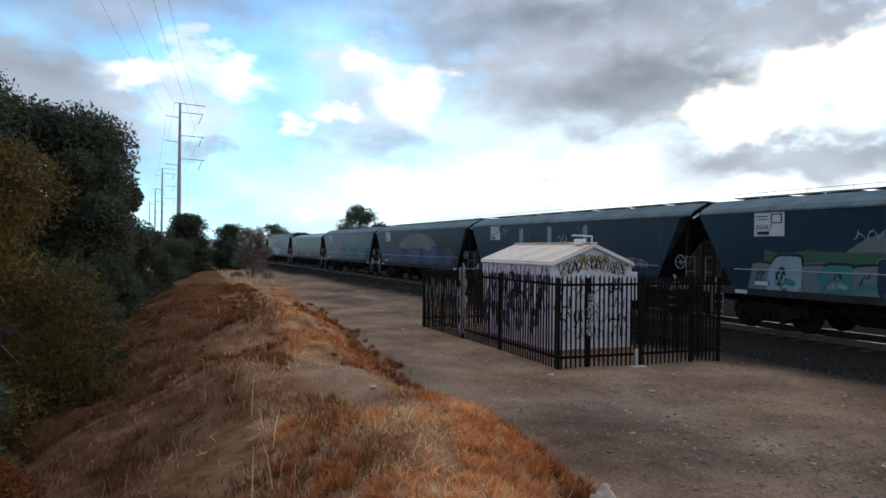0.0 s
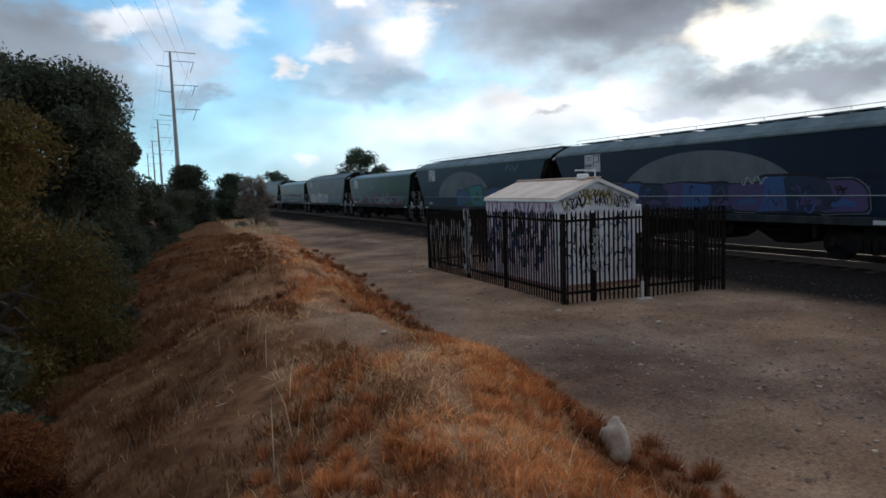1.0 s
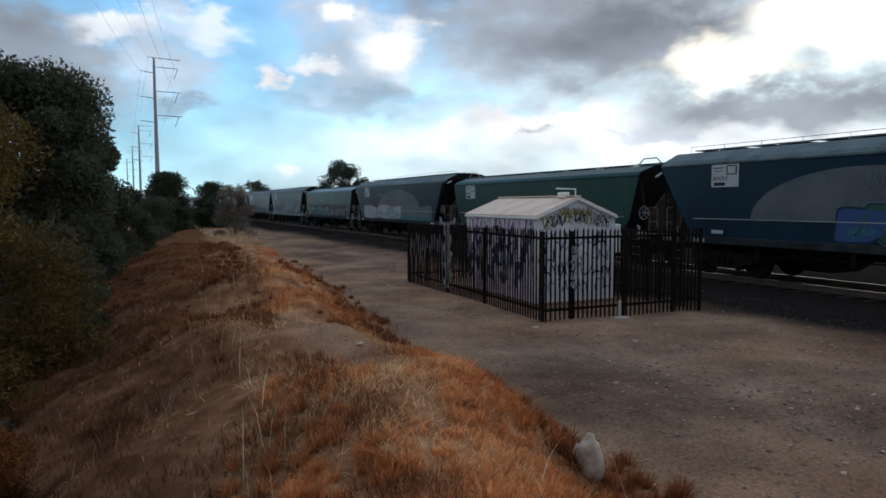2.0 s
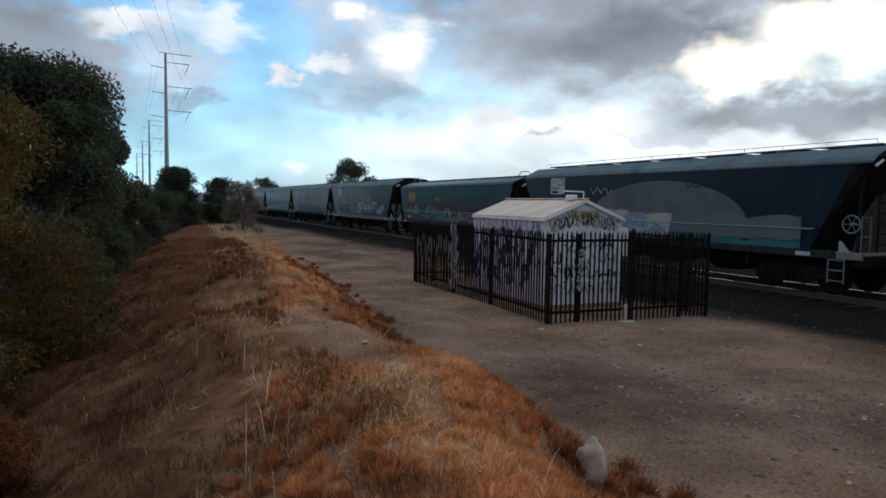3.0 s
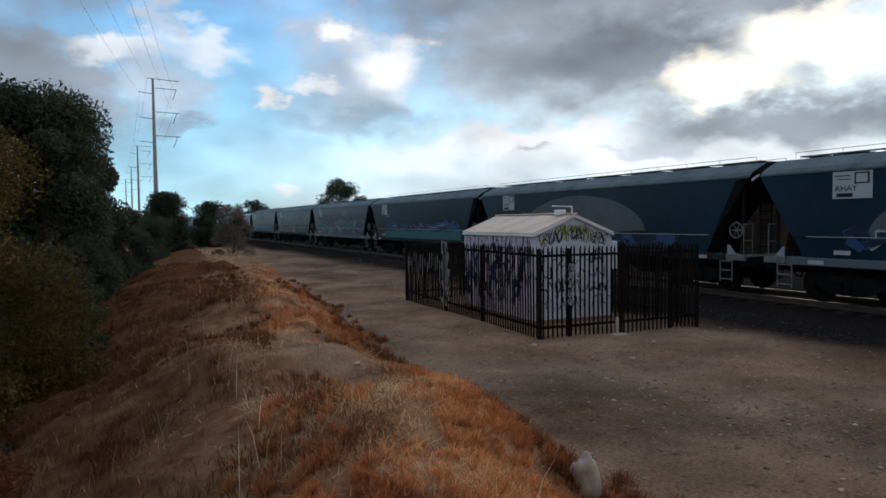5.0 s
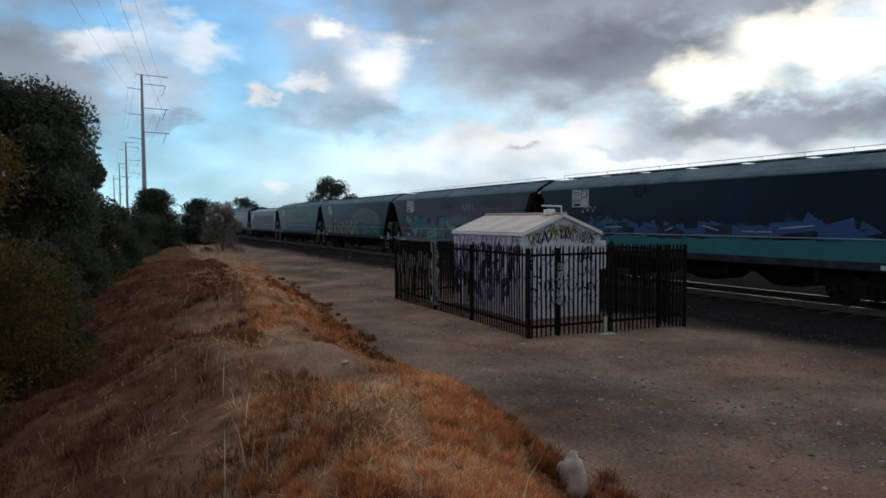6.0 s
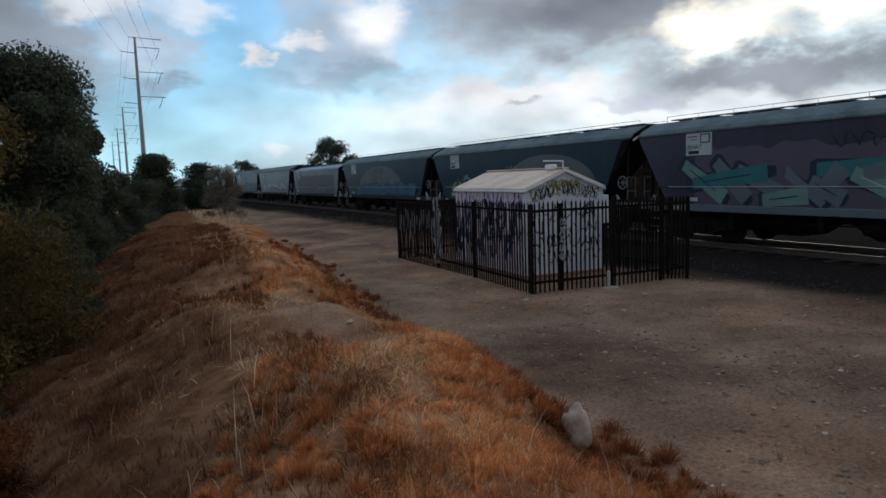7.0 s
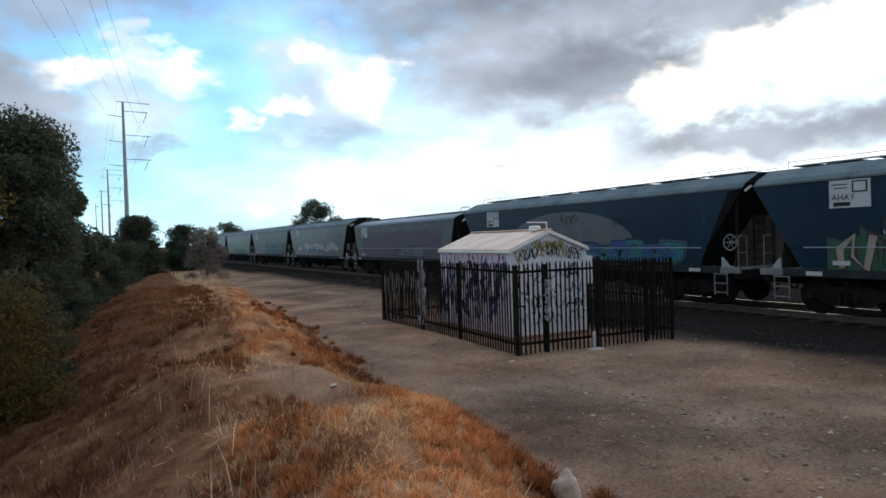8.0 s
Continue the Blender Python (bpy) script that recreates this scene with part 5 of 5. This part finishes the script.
bare = lambda x, y: np.exp(-((x - 1.75) / 0.6) ** 2 - ((y - 7.8) / 2.0) ** 2)
make_grass("dry_weeds", "low rusty orange dry weeds over the bank", 600000, (-2.0, 7.0, 0.9, 34), 0.015, 0.062, 0.0026,
           [(0.17, 0.046, 0.016), (0.52, 0.18, 0.06), (0.85, 0.45, 0.20)], 31,
           lambda x, y, xf, c, r: (x < xf - 0.25 + 1.3 * (patches(x, y, 0.45, 77) - 0.35) * np.sqrt(r)) & (x > xf - 2.6 + 0.05 * y - 0.8 * r) & (r < (0.16 + 0.85 * np.clip(c + 0.12, 0, 1)) * np.clip(1.5 - 0.07 * y, 0.25, 1) + 0.30 * (x > xf - 1.0) * np.clip(1.6 - 0.08 * y, 0.1, 1)) & (bare(x, y) < 0.25 + 0.5 * r), 1.0)
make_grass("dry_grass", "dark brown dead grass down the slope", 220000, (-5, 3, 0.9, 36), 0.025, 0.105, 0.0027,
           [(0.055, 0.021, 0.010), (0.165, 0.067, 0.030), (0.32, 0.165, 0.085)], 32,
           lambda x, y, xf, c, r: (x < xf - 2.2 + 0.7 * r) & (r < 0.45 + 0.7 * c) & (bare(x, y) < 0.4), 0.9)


def make_tufts(name, label, n, seed, cols, area, keep, per=130, size=(0.07, 0.19)):
    # rounded bushes of fine stems, spreading from one root each
    rng = np.random.default_rng(seed)
    x = rng.uniform(area[0], area[1], n)
    y = area[2] + (area[3] - area[2]) * rng.random(n) ** 1.5
    xf = np.interp(y, *FOOT)
    ok = keep(x, y, xf, patches(x, y, 0.6, seed), rng.random(n))
    x, y = x[ok], y[ok]
    R = rng.uniform(size[0], size[1], len(x))
    k = len(x)
    a = rng.uniform(0, 2 * math.pi, (k, per))
    q = np.sqrt(rng.random((k, per)))
    ca, sa = np.cos(a), np.sin(a)
    rad = R[:, None] * (0.25 + 0.9 * q) * rng.uniform(0.75, 1.15, (k, per))
    hgt = R[:, None] * rng.uniform(0.5, 1.25, (k, per)) * (1.15 - 0.75 * q ** 2)
    z0 = heights(x, y)[:, None] - 0.02
    bx, by = x[:, None] + ca * rad * 0.25, y[:, None] + sa * rad * 0.25
    mx, my, mz = x[:, None] + ca * rad * 0.62, y[:, None] + sa * rad * 0.62, z0 + hgt * 0.68
    tx, ty, tz = x[:, None] + ca * rad, y[:, None] + sa * rad, z0 + hgt
    w = 0.0017 * rng.uniform(0.6, 1.5, (k, per)) * (1 + np.hypot(x, y) / 10)[:, None]
    b = rng.uniform(0, 2 * math.pi, (k, per))
    wx, wy = np.cos(b) * w, np.sin(b) * w
    z0 = np.broadcast_to(z0, bx.shape)
    P = np.stack([np.stack(v, -1) for v in ((bx - wx, by - wy, z0), (bx + wx, by + wy, z0), (mx + wx, my + wy, mz),
                                           (mx - wx, my - wy, mz), (tx + wx * 0.5, ty + wy * 0.5, tz), (tx - wx * 0.5, ty - wy * 0.5, tz))], 2).reshape(-1, 3)
    j = np.arange(k * per)[:, None] * 6
    F = np.concatenate([j + np.array([0, 1, 2, 3]), j + np.array([3, 2, 4, 5])])
    return tagged(fast_mesh(name, P, F, leaf_material(name + "_stems", cols, 0.45)), label, "weeds", kind="stuff")


make_tufts("rusty_weeds", "bushy rust-red dry weeds in clumps on the bank", 11000, 61,
           [(0.15, 0.046, 0.018), (0.47, 0.170, 0.062), (0.80, 0.41, 0.18)], (-2.0, 7.0, 1.2, 26),
           lambda x, y, xf, c, r: (x < xf - 0.45) & (x > xf - 4.0) & (bare(x, y) < 0.2) & ((r < 2.2 * np.clip(c - 0.42, 0, 1) * np.clip(1.5 - 0.085 * y, 0.08, 1)) & (x > xf - 1.7) | (np.abs(x - xf + 0.95) < 0.42) & (r < 0.75 - 0.03 * y)
                                    | (y < 6.0) & (x > xf - 4.3 + 0.22 * y + 1.1 * r) & (r < 0.40 + 1.1 * np.clip(c - 0.35, 0, 1)) & (np.hypot(x - 1.7, (y - 4.6) * 0.8) > 0.42)), 100, (0.045, 0.13))
# weeds on the steep edge, the slope's shade put into their darker colours
make_tufts("foot_weeds", "red-brown dead weeds along the foot of the bank, coloured darker for shade", 5200, 63,
           [(0.09, 0.031, 0.015), (0.25, 0.088, 0.036), (0.44, 0.17, 0.07)], (2.0, 7.0, 1.2, 26),
           lambda x, y, xf, c, r: (x < xf + 0.1 + 0.5 * (c - 0.5)) & (x > xf - 0.75) & (r < 1.0 - 0.03 * y), 90, (0.05, 0.14))
make_tufts("brown_weeds", "dull brown dead weeds down the slope", 3600, 62,
           [(0.045, 0.018, 0.010), (0.14, 0.058, 0.028), (0.29, 0.15, 0.08)], (-4.5, 3.0, 1.2, 26),
           lambda x, y, xf, c, r: (x < xf - 2.0 - 0.9 * (y < 6.3)) & (r < 1.5 * np.clip(c - 0.35, 0, 1)), 60, (0.05, 0.15))
make_grass("grey_weeds", "grey withered weeds on the bank", 15000, (-1.5, 3.5, 2.0, 14), 0.04, 0.13, 0.0024,
           [(0.16, 0.115, 0.08), (0.27, 0.20, 0.145), (0.38, 0.30, 0.22)], 35, lambda x, y, xf, c, r: (x < xf - 0.9) & (r < 0.35 * np.clip(c - 0.2, 0, 1)), 0.9)
make_grass("straw", "pale straw stalks in the dry grass", 2000, (-3, 4.5, 1.5, 34), 0.10, 0.24, 0.0022,
           [(0.33, 0.22, 0.125), (0.47, 0.34, 0.205), (0.58, 0.45, 0.29)], 33, lambda x, y, xf, c, r: (x < xf - 0.4) & (x > xf - 3.4) & (r < 0.30 + 0.5 * c), 0.45)
make_grass("fallen_straw", "flattened pale straw lying on the bank", 60000, (-1, 3.8, 1.8, 16), 0.02, 0.05, 0.0018,
           [(0.46, 0.25, 0.11), (0.62, 0.38, 0.19), (0.74, 0.52, 0.30)], 34, lambda x, y, xf, c, r: (x < xf - 0.5) & (r < (0.34 - 0.5 * c) * np.clip((x - xf + 3.0) / 1.2, 0.08, 1) + 0.5 * np.exp(-((x - 1.6) / 0.7) ** 2 - ((y - 4.9) / 1.1) ** 2)) & (bare(x, y) < 0.6), 5.0, 0.035)


make_grass("pale_grass", "pale dry grass at the far end of the bank", 6000, (2.4, 5.6, 36, 54), 0.06, 0.20, 0.003,
           [(0.36, 0.25, 0.15), (0.52, 0.39, 0.25), (0.66, 0.53, 0.36)], 37, lambda x, y, xf, c, r: (x < xf - 0.3) & (r < 0.35 + 0.8 * c), 0.5)
make_grass("flower_stalks", "tall pale dead stalks standing on the bank", 170, (-1.2, 2.6, 3.2, 16), 0.18, 0.32, 0.0026,
           [(0.46, 0.34, 0.21), (0.60, 0.47, 0.31), (0.72, 0.60, 0.42)], 36, lambda x, y, xf, c, r: (x < xf - 1.5) & (x > xf - 3.2) & (r < 0.10 + 0.9 * np.clip(c, 0, 1)), 0.35)


def make_stones():
    rng = np.random.default_rng(41)
    base = bmesh.new()
    bmesh.ops.create_icosphere(base, subdivisions=1, radius=1)
    bv = np.array([v.co[:] for v in base.verts])
    bf = np.array([[v.index for v in f.verts] for f in base.faces])
    base.free()
    n = 11000
    y = 2.5 + 45 * rng.random(n) ** 1.6
    xf = np.interp(y, *FOOT)
    trail = np.where(rng.random(n) < 0.45, 2.2 + 0.9 * rng.normal(size=n) + 1.2 * patches(y, y * 0, 3.0, 3), rng.uniform(-0.3, 7.5, n))
    x = np.where(rng.random(n) < 0.9, xf + trail, rng.normal(1.75, 0.45, n))
    y = np.where(x < xf - 0.4, rng.normal(7.8, 1.4, n), y)
    s = (0.006 + 0.026 * rng.random(n) ** 5) * np.where(x < xf - 0.4, 0.55, 1.0)
    z = heights(x, y)
    jit = 1 + 0.28 * rng.normal(size=(n, len(bv), 1))
    V = bv[None] * jit * s[:, None, None] * np.array([1.2, 1.0, 0.6]) + np.c_[x, y, z + 0.1 * s][:, None]
    F = (bf[None] + (np.arange(n) * len(bv))[:, None, None]).reshape(-1, 3)
    mt = material("stone", [(0.10, 0.07, 0.055), (0.24, 0.175, 0.13), (0.46, 0.37, 0.295)], 4, 0.9, 0, 0.2, per=0.45, island=True)
    tagged(fast_mesh("gravel", V.reshape(-1, 3), F, mt), "scattered small stones on the dirt track", "gravel", kind="stuff")


make_stones()


def make_rock(x, y, z, r, seed, label, mt):
    bm = bmesh.new()
    bmesh.ops.create_icosphere(bm, subdivisions=3, radius=1)
    for v in bm.verts:
        v.co *= 1 + 0.34 * noise.noise(v.co * 1.5 + Vector((seed, 0, 0))) + 0.12 * noise.noise(v.co * 4.5)
        v.co = Vector((v.co.x * r[0], v.co.y * r[1], v.co.z * r[2]))
    o = part("rock", bm, mt, None, smooth=True)
    o.matrix_basis = pose(x, y, z)
    return tagged(o, label, "rock")


ROCK = material("pale_rock", [(0.25, 0.19, 0.14), (0.40, 0.32, 0.25), (0.52, 0.44, 0.36)], 7, 0.9, 0, 0.5, 45)
make_rock(3.02, 4.25, ground_z(3.02, 4.25) + 0.12, (0.10, 0.13, 0.20), 3, "pale upright limestone lump at the edge of the bank", ROCK)
for k, (x, y, r) in enumerate(((6.18, 10.35, 0.05), (1.9, 6.9, 0.03), (5.6, 17.2, 0.05), (7.0, 8.6, 0.04), (8.3, 9.6, 0.035), (5.3, 12.5, 0.03))):
    make_rock(x, y, ground_z(x, y) + 0.015, (r * 1.3, r, r * 0.7), 10 + k, "small pale stone on the ground", ROCK)


def make_stick(x, y, length, turn, r):
    bm = bmesh.new()
    a = Vector((0, 0, 0))
    for k in range(4):
        b = a + Vector((length / 4, 0.03 * math.sin(k * 2.3 + x), 0.006 * math.cos(k)))
        rod(bm, a, b, r * (1 - 0.15 * k), r * (0.85 - 0.15 * k), 6)
        a = b
    o = part("stick", bm, DRYWOOD, None)
    o.matrix_basis = pose(x, y, ground_z(x, y) + r * 0.8, 0, 0, turn)
    return tagged(o, "dry broken stick lying on the ground", "stick")


DRYWOOD = material("dry_wood", [(0.22, 0.16, 0.11), (0.40, 0.31, 0.22)], 9, 0.9)
for x, y, l, a, r in ((5.7, 17.0, 0.7, 20, 0.016), (5.9, 17.6, 0.5, -15, 0.014), (1.75, 5.6, 0.22, 60, 0.012), (2.9, 8.4, 0.3, -40, 0.01), (0.1, 6.2, 0.25, 10, 0.012), (6.9, 15.1, 0.4, 80, 0.012)):
    make_stick(x, y, l, a, r)


def make_litter():
    rng = np.random.default_rng(71)
    n = 5000
    y = 3.5 + 26 * rng.random(n) ** 1.5
    x = np.interp(y, *FOOT) + rng.uniform(-0.2, 9, n)
    keep = patches(x, y, 1.1, 72) > 0.45
    x, y = x[keep], y[keep]
    n = len(x)
    a, s = rng.uniform(0, 6.28, n), rng.uniform(0.012, 0.04, n)
    ux, uy = np.cos(a) * s, np.sin(a) * s
    z = heights(x, y) + 0.006
    t = rng.uniform(0.0, 0.014, (n, 4))
    P = np.stack([np.c_[x - ux, y - uy, z + t[:, 0]], np.c_[x + uy * 0.4, y - ux * 0.4, z + t[:, 1]],
                  np.c_[x + ux, y + uy, z + t[:, 2]], np.c_[x - uy * 0.4, y + ux * 0.4, z + t[:, 3]]], 1).reshape(-1, 3)
    F = np.arange(4 * n).reshape(-1, 4)
    mt = material("leaf_litter", [(0.03, 0.022, 0.018), (0.08, 0.055, 0.04), (0.16, 0.11, 0.075)], 5, 0.9, per=0.4, island=True)
    tagged(fast_mesh("leaf_litter", P, F, mt), "dark dry leaves blown over the track", "leaf litter", kind="stuff")


make_litter()
motions()
